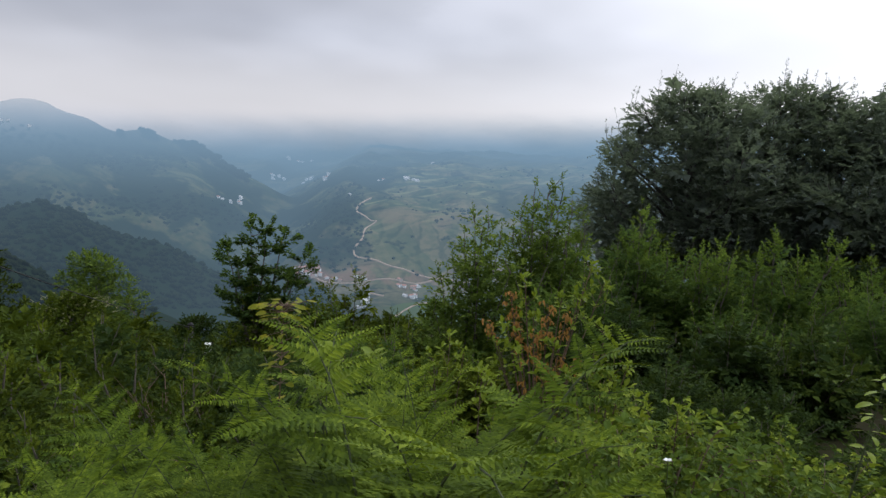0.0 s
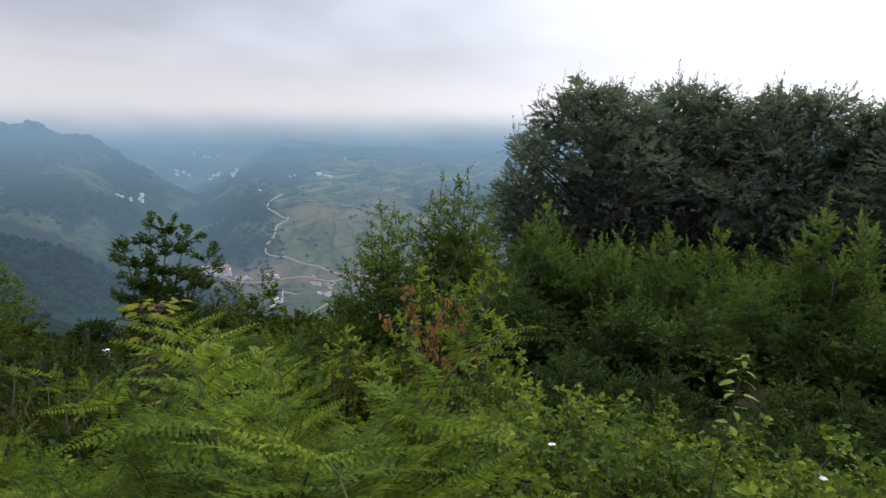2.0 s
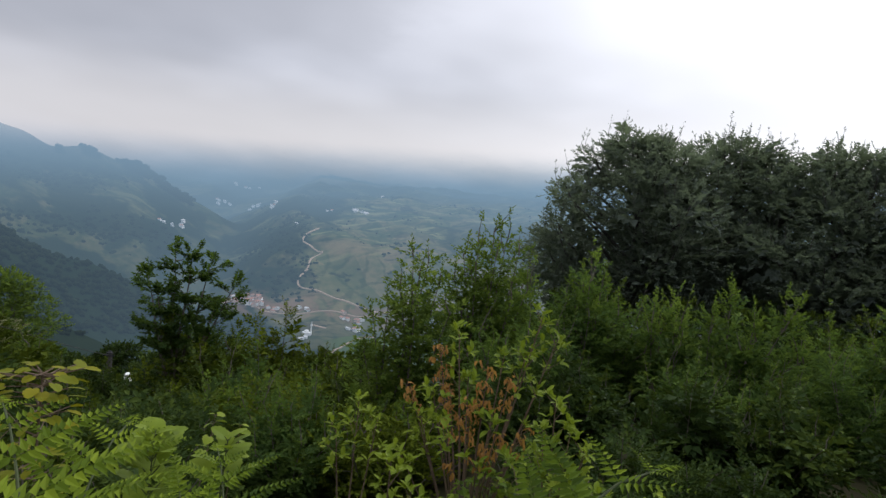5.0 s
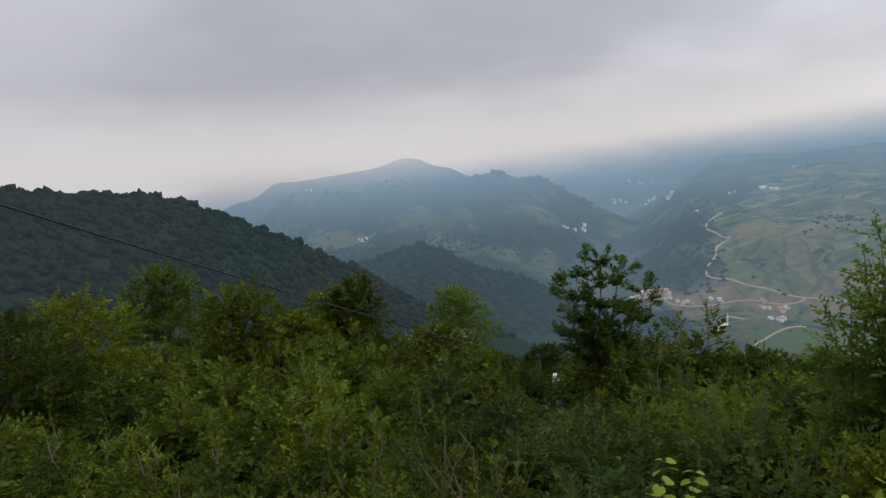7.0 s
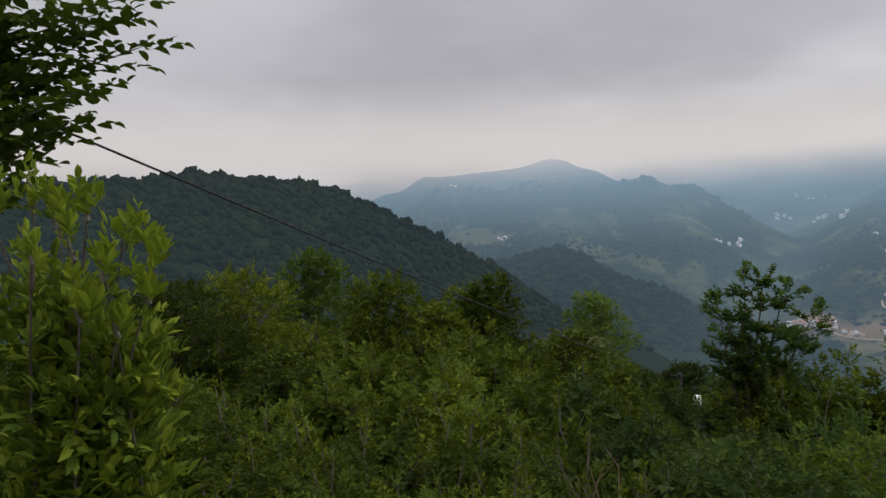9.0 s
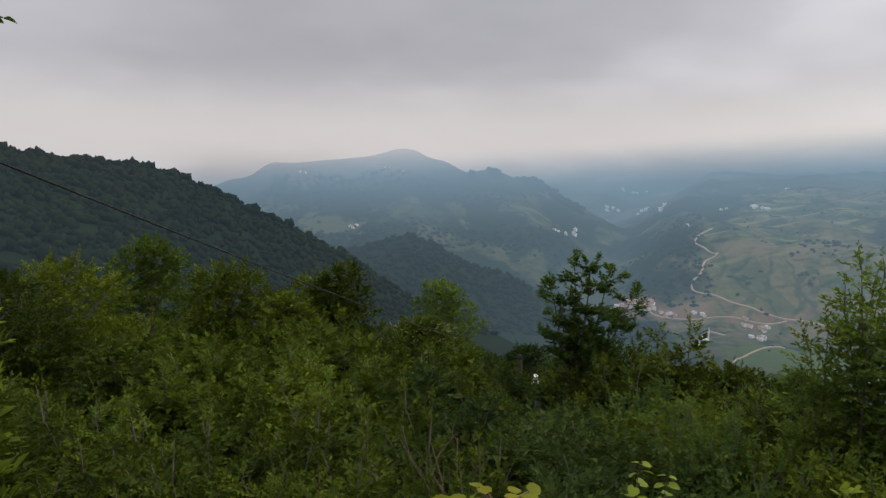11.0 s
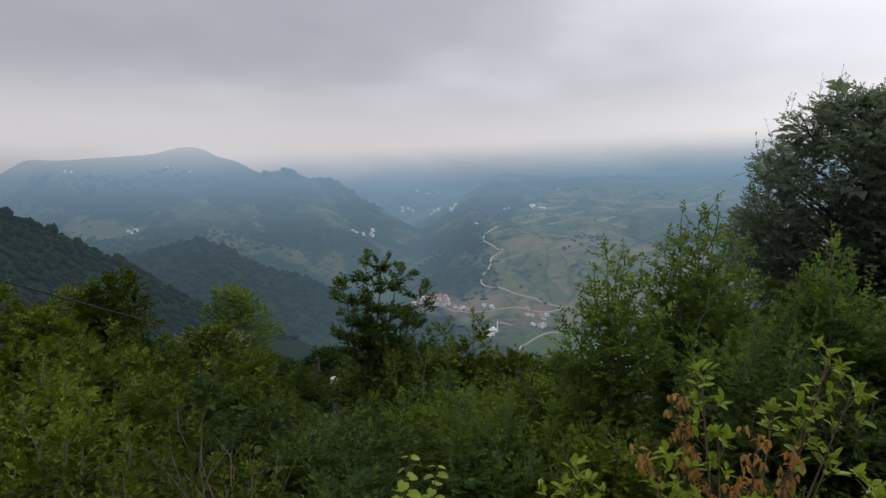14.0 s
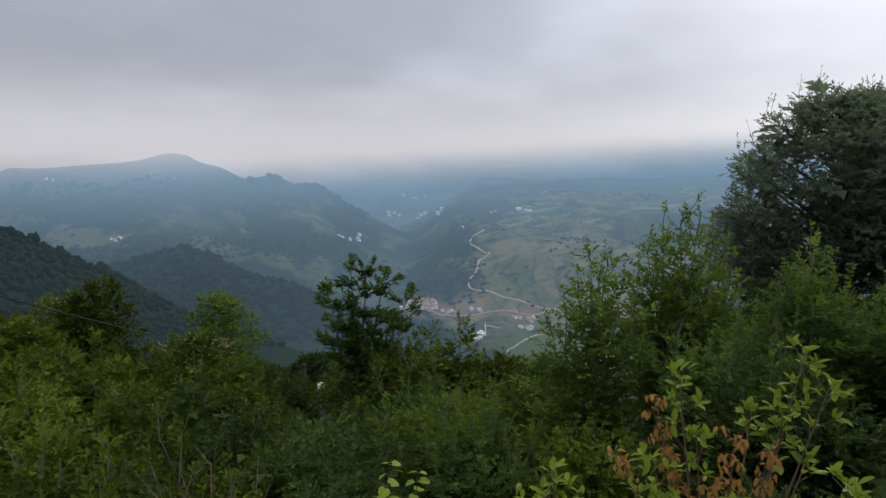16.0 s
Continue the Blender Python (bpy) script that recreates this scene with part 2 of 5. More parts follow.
OLIVE = leaf_material("olive_green", (0.028, 0.043, 0.006), (0.054, 0.080, 0.009), (0.122, 0.157, 0.015), 0.16, 0.62, 0.05)
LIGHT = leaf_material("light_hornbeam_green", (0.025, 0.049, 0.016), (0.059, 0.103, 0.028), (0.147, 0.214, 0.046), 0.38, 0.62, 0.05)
SPRING = leaf_material("spring_green", (0.036, 0.067, 0.018), (0.083, 0.133, 0.031), (0.196, 0.262, 0.049), 0.44, 0.62, 0.05)
FRESH = leaf_material("fresh_green", (0.029, 0.048, 0.006), (0.071, 0.096, 0.010), (0.169, 0.211, 0.017), 0.2, 0.62, 0.05)
DARK = leaf_material("dark_green", (0.068, 0.092, 0.081), (0.108, 0.137, 0.115), (0.166, 0.199, 0.161), 0.55, 0.5, 0.25)
BRAMBLE = leaf_material("bramble_green", (0.020, 0.042, 0.010), (0.082, 0.132, 0.018), (0.27, 0.325, 0.036), 0.22, 0.6, 0.06)
LAUREL = leaf_material("laurel_green", (0.101, 0.155, 0.015), (0.168, 0.228, 0.022), (0.245, 0.303, 0.033), 0.32, 0.5)
YELLOW = leaf_material("yellow_green", (0.095, 0.140, 0.012), (0.175, 0.190, 0.012), (0.29, 0.25, 0.012), 0.34)
CREAM = leaf_material("cream_flower", (0.160, 0.168, 0.080), (0.256, 0.256, 0.144), (0.368, 0.360, 0.224), 0.3, 0.7, 0.05)
DEAD = leaf_material("dead_brown", (0.17, 0.085, 0.028), (0.31, 0.165, 0.052), (0.45, 0.265, 0.095), 0.38, 0.8)
BARK = plain_material("bark", (0.05, 0.042, 0.033), (0.13, 0.11, 0.09), 9.0)
DARK_BARK = plain_material("dark_bark", (0.03, 0.028, 0.024), (0.07, 0.065, 0.056), 9.0)
STALK = plain_material("green_stalk", (0.03, 0.042, 0.012), (0.055, 0.07, 0.018), 9.0, 0.85)
TWIG = plain_material("red_brown_twig", (0.08, 0.05, 0.03), (0.15, 0.10, 0.065), 9.0)
SOIL = plain_material("leaf_litter", (0.022, 0.018, 0.010), (0.040, 0.040, 0.016), 0.8, 1.0, 0.5, shine=0.1)
PETAL = plain_material("white_petal", (0.72, 0.72, 0.7), (0.82, 0.82, 0.8), 9.0, 0.6, 0)
RUBBER = plain_material("black_sheath", (0.012, 0.012, 0.013), (0.02, 0.02, 0.021), 9.0, 0.95, 0)
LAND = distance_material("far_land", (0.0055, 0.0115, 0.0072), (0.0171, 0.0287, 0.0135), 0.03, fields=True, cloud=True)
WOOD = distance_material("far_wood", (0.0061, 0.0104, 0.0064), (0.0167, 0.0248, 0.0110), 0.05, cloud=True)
# far=True: these village colours carry the haze emission too
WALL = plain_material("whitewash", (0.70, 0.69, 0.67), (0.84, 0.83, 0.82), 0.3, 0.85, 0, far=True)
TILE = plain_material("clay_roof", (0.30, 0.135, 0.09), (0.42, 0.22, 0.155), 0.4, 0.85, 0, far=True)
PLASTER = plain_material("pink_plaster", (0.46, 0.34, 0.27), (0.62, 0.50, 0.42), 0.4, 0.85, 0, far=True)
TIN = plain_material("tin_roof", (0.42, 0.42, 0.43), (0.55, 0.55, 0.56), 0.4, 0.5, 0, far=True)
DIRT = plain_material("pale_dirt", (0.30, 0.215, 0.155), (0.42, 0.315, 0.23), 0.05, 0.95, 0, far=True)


# ---- building tools ----
class Geo:
    """Triangles gathered for one mesh."""

    def __init__(self):
        self.v, self.f, self.n = [], [], 0

    def add(self, v, f):
        v = np.asarray(v, float).reshape(-1, 3)
        self.v.append(v)
        self.f.append(np.asarray(f, int).reshape(-1, 3) + self.n)
        self.n += len(v)

    def tube(self, pts, radii, sides=6):
        pts = [Vector(p) for p in pts]
        rings = []
        for i, p in enumerate(pts):
            d = (pts[min(i + 1, len(pts) - 1)] - pts[max(i - 1, 0)]).normalized()
            a = d.cross(Vector((0.31, 0.9, 0.2))).normalized()
            b = d.cross(a)
            rings += [p + (a * math.cos(k) + b * math.sin(k)) * radii[i] for k in (2 * math.pi * j / sides for j in range(sides))]
        f = []
        for i in range(len(pts) - 1):
            for j in range(sides):
                p, q = i * sides + j, i * sides + (j + 1) % sides
                f += [(p, q, q + sides), (p, q + sides, p + sides)]
        e = (len(pts) - 1) * sides
        f += [(e, e + j, e + j + 1) for j in range(1, sides - 1)]
        self.add([tuple(p) for p in rings], f)

    def mesh(self, name, smooth=False):
        v, f = np.concatenate(self.v), np.concatenate(self.f)
        me = bpy.data.meshes.new(name)
        me.vertices.add(len(v))
        me.vertices.foreach_set("co", v.ravel())
        me.loops.add(len(f) * 3)
        me.loops.foreach_set("vertex_index", f.ravel().astype(np.int32))
        me.polygons.add(len(f))
        me.polygons.foreach_set("loop_start", np.arange(0, len(f) * 3, 3, dtype=np.int32))
        me.polygons.foreach_set("use_smooth", np.full(len(f), smooth))
        me.update(calc_edges=True)
        return me


def part(name, me, mat, parent, label=""):
    """One mesh object under a thing or a part. me: a mesh or a Geo."""
    me = me.mesh(name) if isinstance(me, Geo) else me
    if not me.materials:
        me.materials.append(mat)
    ob = new(name, me)
    ob.parent = parent
    return tagged(ob, label)


def thing(name, x, y, z, label, category, group="", turn=0.0):
    ob = new(name)
    ob.empty_display_size = 0.2
    ob.matrix_basis = pose(x, y, z, 0, 0, turn)
    return tagged(ob, label, category, group)


def unit(v):
    return v / np.maximum(np.linalg.norm(v, axis=-1, keepdims=True), 1e-9)


def scatter(geo, templates, p, d, s, rng, roll=0.5):
    """Copies of small leafy templates, at p, along d, s times their size, their upper sides more or less up."""
    p, d = np.asarray(p, float), unit(np.asarray(d, float))
    s = np.asarray(s, float)
    side = unit(np.cross(d, (0.02, 0.03, 1.0)))
    top = np.cross(side, d)
    a = rng.normal(0, roll, len(p))[:, None]
    side, top = side * np.cos(a) + top * np.sin(a), top * np.cos(a) - side * np.sin(a)
    which = rng.integers(0, len(templates), len(p))
    for k, (tv, tf) in enumerate(templates):
        i = np.nonzero(which == k)[0]
        if not len(i):
            continue
        m = np.stack([side[i], d[i], top[i]], 1) * s[i][:, None, None]
        v = np.einsum("vk,ikj->ivj", tv, m) + p[i][:, None, :]
        f = tf[None] + (np.arange(len(i)) * len(tv))[:, None, None]
        geo.add(v, f)


def leaf(length, width, fold=0.18, droop=0.15, belly=0.45, full=False):
    """A leaf along +y, folded along its rib: two triangles, or ten with a rounded outline."""
    h = width * fold
    if not full:
        return (np.array([(0, 0, 0), (width / 2, length * belly, h), (-width / 2, length * belly, h), (0, length, -droop * length)]),
                np.array([(0, 1, 3), (0, 3, 2)]))
    rows = [(0.0, 0.04), (0.22, 0.72), (0.5, 1.0), (0.8, 0.74), (1.0, 0.0)] if full is True else [(0.0, 0.1), (0.3, 0.8), (0.66, 0.9), (1.0, 0.0)]
    v, f = [], []
    for t, w in rows:
        z = -droop * length * t * t
        v += [(-width / 2 * w, length * t, z + h * w), (0, length * t, z), (width / 2 * w, length * t, z + h * w)]
    for i in range(len(rows) - 1):
        a = 3 * i
        for q in (0, 1):
            f += [(a + q, a + q + 1, a + q + 4), (a + q, a + q + 4, a + q + 3)]
    return np.array(v), np.array(f)


def turned(vf, at, yaw, pitch=0.0, roll=0.0, size=1.0):
    m = np.array(Euler((pitch, roll, yaw)).to_matrix())
    return vf[0] * size @ m.T + np.asarray(at), vf[1]


def spray(rng, count, length, leaf_len, leaf_wid, full=False, spread=55, whorl=False):
    """A twig along +y with its leaves, the last one at its tip."""
    g = Geo()
    g.add([(0.002, 0, 0), (-0.002, 0, 0), (0, length, 0.0)], [(0, 1, 2)])
    for i in range(count):
        t = (i + 0.6) / count
        s = (0.75 + 0.25 * math.sin(math.pi * t)) * rng.uniform(0.8, 1.15)
        side = 1 if i % 2 else -1
        yaw = -side * radians(spread) * (1 - 0.45 * t) + rng.normal(0, 0.16)
        if i == count - 1:
            yaw = rng.normal(0, 0.2)
        l = leaf(leaf_len, leaf_wid, rng.uniform(0.1, 0.3), rng.uniform(0.02, 0.3), full=full)
        lift = rng.uniform(-0.35, 0.5) + (0.5 if whorl else 0)
        g.add(*turned(l, (0, length * t, 0), yaw, lift, rng.normal(0, 0.25), s))
    return np.concatenate(g.v), np.concatenate(g.f)


def sprays(seed, count, length, leaf_len, leaf_wid, full=False, whorl=False, k=4):
    rng = np.random.default_rng(seed)
    return [spray(rng, count, length, leaf_len, leaf_wid, full, 55, whorl) for _ in range(k)]


def lump(rng):
    bm = bmesh.new()
    bmesh.ops.create_icosphere(bm, subdivisions=1, radius=1)
    v = np.array([q.co[:] for q in bm.verts])
    f = np.array([[q.index for q in t.verts] for t in bm.faces])
    bm.free()
    return v * (1 + rng.normal(0, 0.26, (len(v), 1))), f


def ball(rng, k):
    return unit(rng.normal(size=(k, 3)))


def fill_lobes(geo, lobes, templates, per, rng, up=0.18, inner=0.55, floor=None):
    """Twigs over rounded lobes (x, y, z, radius, height factor), thickest near the outside."""
    for x, y, z, r, k in lobes:
        n = max(6, int(per * r * r))
        u = ball(rng, n)
        u[:, 2] = np.where(rng.random(n) < 0.6, np.abs(u[:, 2]), u[:, 2])
        reach = r * (inner + (1 - inner) * rng.random(n) ** 0.6)
        reach *= 0.86 + 0.24 * np.sin(3.1 * u[:, 0] + 5 * x) * np.cos(2.7 * u[:, 1] + 4 * y) + rng.normal(0, 0.06, n)
        p = np.array((x, y, z)) + u * reach[:, None] * np.array((1, 1, k))
        d = u * (0.95, 0.95, 0.35) + np.array((0, 0, up)) + rng.normal(0, 0.22, (n, 3))
        if floor is not None:
            keep = p[:, 2] > floor
            p, d = p[keep], d[keep]
        scatter(geo, templates, p, d, rng.uniform(0.75, 1.25, len(p)), rng, 0.28)


def shoots(geo, wood, starts, lengths, templates, rng, lean=0.16, gap=0.085):
    """Upright young shoots with short twigs to all sides, smaller towards the tip."""
    for s, ln in zip(starts, lengths):
        d = unit(np.array((rng.normal(0, lean), rng.normal(0, lean), 1.0)))
        tip = np.asarray(s) + d * ln
        wood.tube([s, (np.asarray(s) + tip) / 2 + rng.normal(0, 0.015, 3), tip], [0.010, 0.007, 0.003], 4)
        k = max(4, int(ln / gap * 1.6))
        t = np.sort(rng.random(k)) ** 0.9
        a = np.arange(k) * 2.4 + rng.normal(0, 0.3, k)
        out = np.stack([np.cos(a), np.sin(a), 0.75 + 0.9 * t], 1)
        scatter(geo, templates, np.asarray(s) + d * (ln * t)[:, None], out, (1.05 - 0.5 * t) * rng.uniform(0.8, 1.15, k), rng)
        scatter(geo, templates, tip[None], d[None], [0.7], rng)


def lobed_crown(rng, height, radius, foot, count):
    """Lobes for a crown: many rounded clumps on a swelling and closing outline, smaller towards the top."""
    lobes = []
    for i in range(count):
        t = (i + 0.5) / count
        a = i * 2.4 + rng.normal(0, 0.35)
        z = foot + (height - foot) * (0.10 + 0.80 * t)
        wide = radius * (0.78 * math.sin(math.pi * min(0.3 + 0.66 * t, 1.0)) + 0.04) * rng.uniform(0.55, 1.1)
        r = radius * rng.uniform(0.30, 0.46) * (1.12 - 0.4 * t)
        r = min(r, (height - z) * 1.0 + 0.06 * radius)
        lobes.append((wide * math.cos(a), wide * math.sin(a), z, r, 0.62))
    return lobes


def wood_for(lobes, height, rng, girth, stems=1):
    """Trunk or stems, with a limb to every lobe. Returns the stems and the limbs."""
    trunks, limbs = [], []
    feet = [(rng.normal(0, 0.12) * (stems > 1), rng.normal(0, 0.12) * (stems > 1)) for _ in range(stems)]
    for fx, fy in feet:
        trunk = Geo()
        lean = rng.normal(0, 0.05, 2) * height if stems > 1 else rng.normal(0, 0.02, 2) * height
        mid = (fx + lean[0] * 0.4, fy + lean[1] * 0.4, height * 0.4)
        trunk.tube([(fx, fy, -0.3), (fx * 1.2, fy * 1.2, height * 0.12), mid, (fx + lean[0], fy + lean[1], height * 0.86)],
                   [girth * 1.25, girth, girth * 0.66, girth * 0.14], 7)
        trunks.append(trunk)
    for x, y, z, r, k in lobes:
        z0 = max(height * 0.12, z - 0.55 * math.hypot(x, y) - 0.4 * r)
        limb = Geo()
        fx, fy = feet[int(rng.integers(0, stems))]
        limb.tube([(fx, fy, z0), (x * 0.5, y * 0.5, (z0 + z) / 2 + 0.08 * r), (x, y, z), (x * 1.15, y * 1.15, z + r * 0.5)],
                  [girth * 0.42, girth * 0.3, girth * 0.17, girth * 0.05], 5)
        limbs.append(limb)
    return trunks, limbs


def bushy(name, x, y, z, height, radius, seed, leafy, mat, label, category, group="", foot=0.1, count=9, per=120, girth=0.05,
          stems=3, young=0, bark=BARK, inner=0.5, limb_parts=False, young_len=(0.3, 0.8), core=None, young_leaf=None, young_gap=0.085):
    """A bush or tree: stems or trunk, limbs, crown of leafy twigs, young shoots over it."""
    rng = np.random.default_rng(seed)
    top = thing(name, x, y, z, label, category, group)
    lobes = lobed_crown(rng, height, radius, foot * height, count)
    crown = Geo()
    fill_lobes(crown, lobes, leafy, per, rng, inner=inner, floor=0.02)
    if core:
        fill_lobes(crown, [(a, b, c, r * 0.42, k) for a, b, c, r, k in lobes], core, 22, rng, inner=0.2, floor=0.02)
    trunks, limbs = wood_for(lobes, height, rng, girth, stems)
    twigs = Geo()
    if young:
        st, ln = [], []
        for _ in range(young):
            lx, ly, lz, r, k = lobes[int(rng.integers(count // 3, count))]
            a = rng.random() * 6.28
            q = rng.random() ** 0.5 * 0.8
            st.append((lx + q * r * math.cos(a), ly + q * r * math.sin(a), lz + r * k * math.sqrt(1 - q * q) * 0.8))
            ln.append(rng.uniform(*young_len))
        shoots(crown, twigs, st, ln, young_leaf or leafy, rng, gap=young_gap)
    for trunk in trunks:
        part("trunk" if stems == 1 else "stem", trunk, bark, top)
    for limb in limbs:
        if limb_parts:
            part("limb", limb, bark, top)
        else:
            twigs.add(np.concatenate(limb.v), np.concatenate(limb.f))
    if twigs.n:
        tagged(part("twig_wood", twigs, bark, top), kind="stuff")
    part("crown", crown, mat, top)
    return top


# ---- the land: one sheet from underfoot to the mountains ----
EYE_Z = 1.6


def bend(x, table):
    xs, ys = [p[0] for p in table], [p[1] for p in table]
    return np.interp(x, xs, ys)


LEFT_RIDGE = ((-100, 0.4), (-66, 1.3), (-61, 1.4), (-57, 1.8), (-52, 1.55), (-47.8, 0.95), (-44.5, -0.1), (-42, -1.3), (-38.2, -3.1), (-34.8, -5.0), (-31.3, -6.9), (-27.9, -9.2), (-24.9, -11.2), (-16.8, -14.4), (-8, -19), (0, -26))
SPUR = ((-60, -8), (-40, -7.2), (-31.8, -6.3), (-29.3, -5.8), (-25.8, -5.5), (-23.4, -6.3), (-20.5, -7.8), (-17.2, -9.1), (-14.4, -10.3), (-9, -12.6), (-5, -15.5), (5, -22))
PEAK = ((-70, -3), (-48, -2.6), (-42, -1.0), (-39.8, -0.15), (-37.6, 0.6), (-34.6, 0.95), (-31, 1.45), (-27.3, 1.9), (-25.2, 1.95), (-23.4, 1.1), (-20.8, 0.33), (-18, 0.0), (-15, -0.6), (-13.5, -1.35), (-12, -2.0), (-10.7, -2.75), (-9.2, -3.6), (-5.1, -6.0), (-3.6, -7.8), (-1, -11), (4, -17))


def land_height(x, y):
    x, y = np.asarray(x, float), np.asarray(y, float)
    r = np.hypot(x, y)
    az = np.degrees(np.arctan2(x, y))
    # the slope that the viewer stands on
    ease = np.interp(az, [-180, -75, -50, -20, 8, 20, 60, 120, 180], [-0.3, 0.5, 0.85, 1, 1, 0.46, 0.3, -0.1, -0.3])
    near = -ease * (0.33 * np.clip(r - 1.5, 0, 58) + 0.45 * np.clip(r - 59.5, 0, 2000))
    near = np.maximum(near, -345)

    def ridge(table, crest, front, back):
        top = EYE_Z + crest * np.tan(np.radians(bend(az, table)))
        return top - front * np.clip(crest - r, 0, None) - back * np.clip(r - crest, 0, None)

    left = ridge(LEFT_RIDGE, np.interp(az, [-60, -40, -20], [430, 480, 640]), 0.36, 0.6)
    spur = ridge(SPUR, 1280.0, 0.42, 0.5)
    peak = ridge(PEAK, 2150.0, 0.40, 0.35)
    farm = np.interp(r, [600, 1300, 1450, 1740, 2300, 2900], [-600, -340, -315, -172, -60, 5])
    farm = farm - np.clip(np.interp(r, [1400, 1500, 1740, 2050, 2300, 2600], [-9.5, -7.0, -2.0, -2.4, -2.2, -0.5]) - az, 0, None) * r * 0.0175 * 0.55 + 0.5 * np.clip(az - 6, 0, 30)
    far = np.interp(r, [1500, 2200, 2700, 3300, 4300, 5200], [-700, -280, -152, -15, 330, 420])
    floor = -330 + 0.0 * r
    mound = -330 + 48 * np.exp(-(((az - 5.5) / 4.0) ** 2) - ((r - 1190) / 110) ** 2)
    stack = np.stack([near, left, spur, peak, farm, far, floor, mound])
    k = np.clip(0.012 * r, 0.05, 14)
    h = k * np.log(np.sum(np.exp((stack - stack.max(0)) / k), 0)) + stack.max(0)
    h = h - k * 0.4
    # gullies and swells
    rough = np.clip((r - 200) * 0.012, 0, 16)
    w = (np.sin(x * 0.013 + 1.3 * np.sin(y * 0.0071)) * np.cos(y * 0.0105 + 1.1 * np.sin(x * 0.009))
         + 0.5 * np.sin(x * 0.031 + y * 0.017 + 1.7 * np.sin(y * 0.019)) + 0.3 * np.cos(x * 0.057 - y * 0.049))
    return h + rough * w * 0.55 + 0.04 * np.sin(x * 1.7) * np.cos(y * 1.3) * np.clip(r / 4, 0, 1)


def gz(x, y):
    return float(land_height(x, y))


def polar(azd, d):
    return d * math.sin(radians(azd)), d * math.cos(radians(azd))


def land_sheet(name, radii, mat, label):
    az = np.concatenate([np.arange(-180, -80, 5), np.arange(-80, 62, 0.3), np.arange(62, 180, 5)])
    a, r = np.meshgrid(np.radians(az), radii, indexing="ij")
    x, y = r * np.sin(a), r * np.cos(a)
    v = np.stack([x, y, land_height(x, y)], -1).reshape(-1, 3)
    na, nr = len(az), len(radii)
    i, j = np.meshgrid(np.arange(na), np.arange(nr - 1), indexing="ij")
    p, q = i * nr + j, ((i + 1) % na) * nr + j
    g = Geo()
    g.add(v, np.concatenate([np.stack([p, p + 1, q + 1], -1).reshape(-1, 3), np.stack([p, q + 1, q], -1).reshape(-1, 3)]))
    if radii[0] < 1:
        c = np.arange(na) * nr
        g.add(np.concatenate([v[c], [[0, 0, gz(0, 0)]]]), np.stack([np.arange(na), np.roll(np.arange(na), -1), np.full(na, na)], -1))
    ob = new(name, g.mesh(name, True))
    ob.data.materials.append(mat)
    return tagged(ob, label, "ground", kind="structure")


SPLIT = 260.0
land_sheet("ground", np.concatenate([np.linspace(0.5, 6, 12), np.geomspace(6.6, SPLIT, 60)]), SOIL, "dark leaf-littered hillside under the thicket")
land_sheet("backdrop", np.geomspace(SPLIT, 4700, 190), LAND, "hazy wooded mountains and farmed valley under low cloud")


def woods(name, count, az, dist, size, keep, seed, label, many=2, sink=0.3):
    """Tree crowns far off, too many to count, as lumps of several small ones each."""
    rng = np.random.default_rng(seed)
    a = np.radians(rng.uniform(*az, count))
    d = np.sqrt(rng.uniform(dist[0] ** 2, dist[1] ** 2, count))
    x, y = d * np.sin(a), d * np.cos(a)
    ok = keep(x, y, rng)
    x, y = x[ok], y[ok]
    z = land_height(x, y)
    low = z > -np.hypot(x, y) * 0.25
    x, y, z = x[low], y[low], z[low]
    g = Geo()
    lumps = [lump(rng) for _ in range(8)]
    s = rng.uniform(*size, len(x)) * np.clip(np.exp(rng.normal(0, 0.28, len(x))), 0.5, 1.15)
    for ox, oy, oz, k in ((0, 0, sink, 1.0), (0.7, 0.2, sink - 0.1, 0.7), (-0.45, -0.3, sink + 0.25, 0.65))[:many]:
        j = rng.normal(0, 0.15, (len(x), 3))
        p = np.stack([x + (ox + j[:, 0]) * s, y + (oy + j[:, 1]) * s, z + (oz + j[:, 2]) * s], -1)
        scatter(g, lumps, p, np.stack([rng.normal(size=len(x)), rng.normal(size=len(x)), np.zeros(len(x))], -1), s * k, rng, 3.0)
    ob = new(name, g.mesh(name, True))
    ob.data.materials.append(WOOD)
    return tagged(ob, label, "woods", kind="stuff")


def thick(limit, scale):
    def keep(x, y, rng):
        w = np.sin(x * scale + 2 * np.sin(y * scale * 0.7)) * np.cos(y * scale * 1.1 + 2 * np.sin(x * scale * 0.6))
        return w + rng.normal(0, 0.25, len(x)) > limit
    return keep


def hedged(x, y, rng):
    """Trees in winding rows and small groves."""
    u = np.sin(x * 0.021 + 1.6 * np.sin(y * 0.013)) + 0.5 * np.sin(y * 0.034 + 1.2 * np.sin(x * 0.017))
    row = np.abs(u - 0.35) < 0.045 + 0.05 * (np.sin(x * 0.009) * np.cos(y * 0.007) > 0.3)
    grove = np.sin(x * 0.011 + 2) * np.sin(y * 0.009 + 1.5 * np.sin(x * 0.006)) > 0.86
    return row | grove


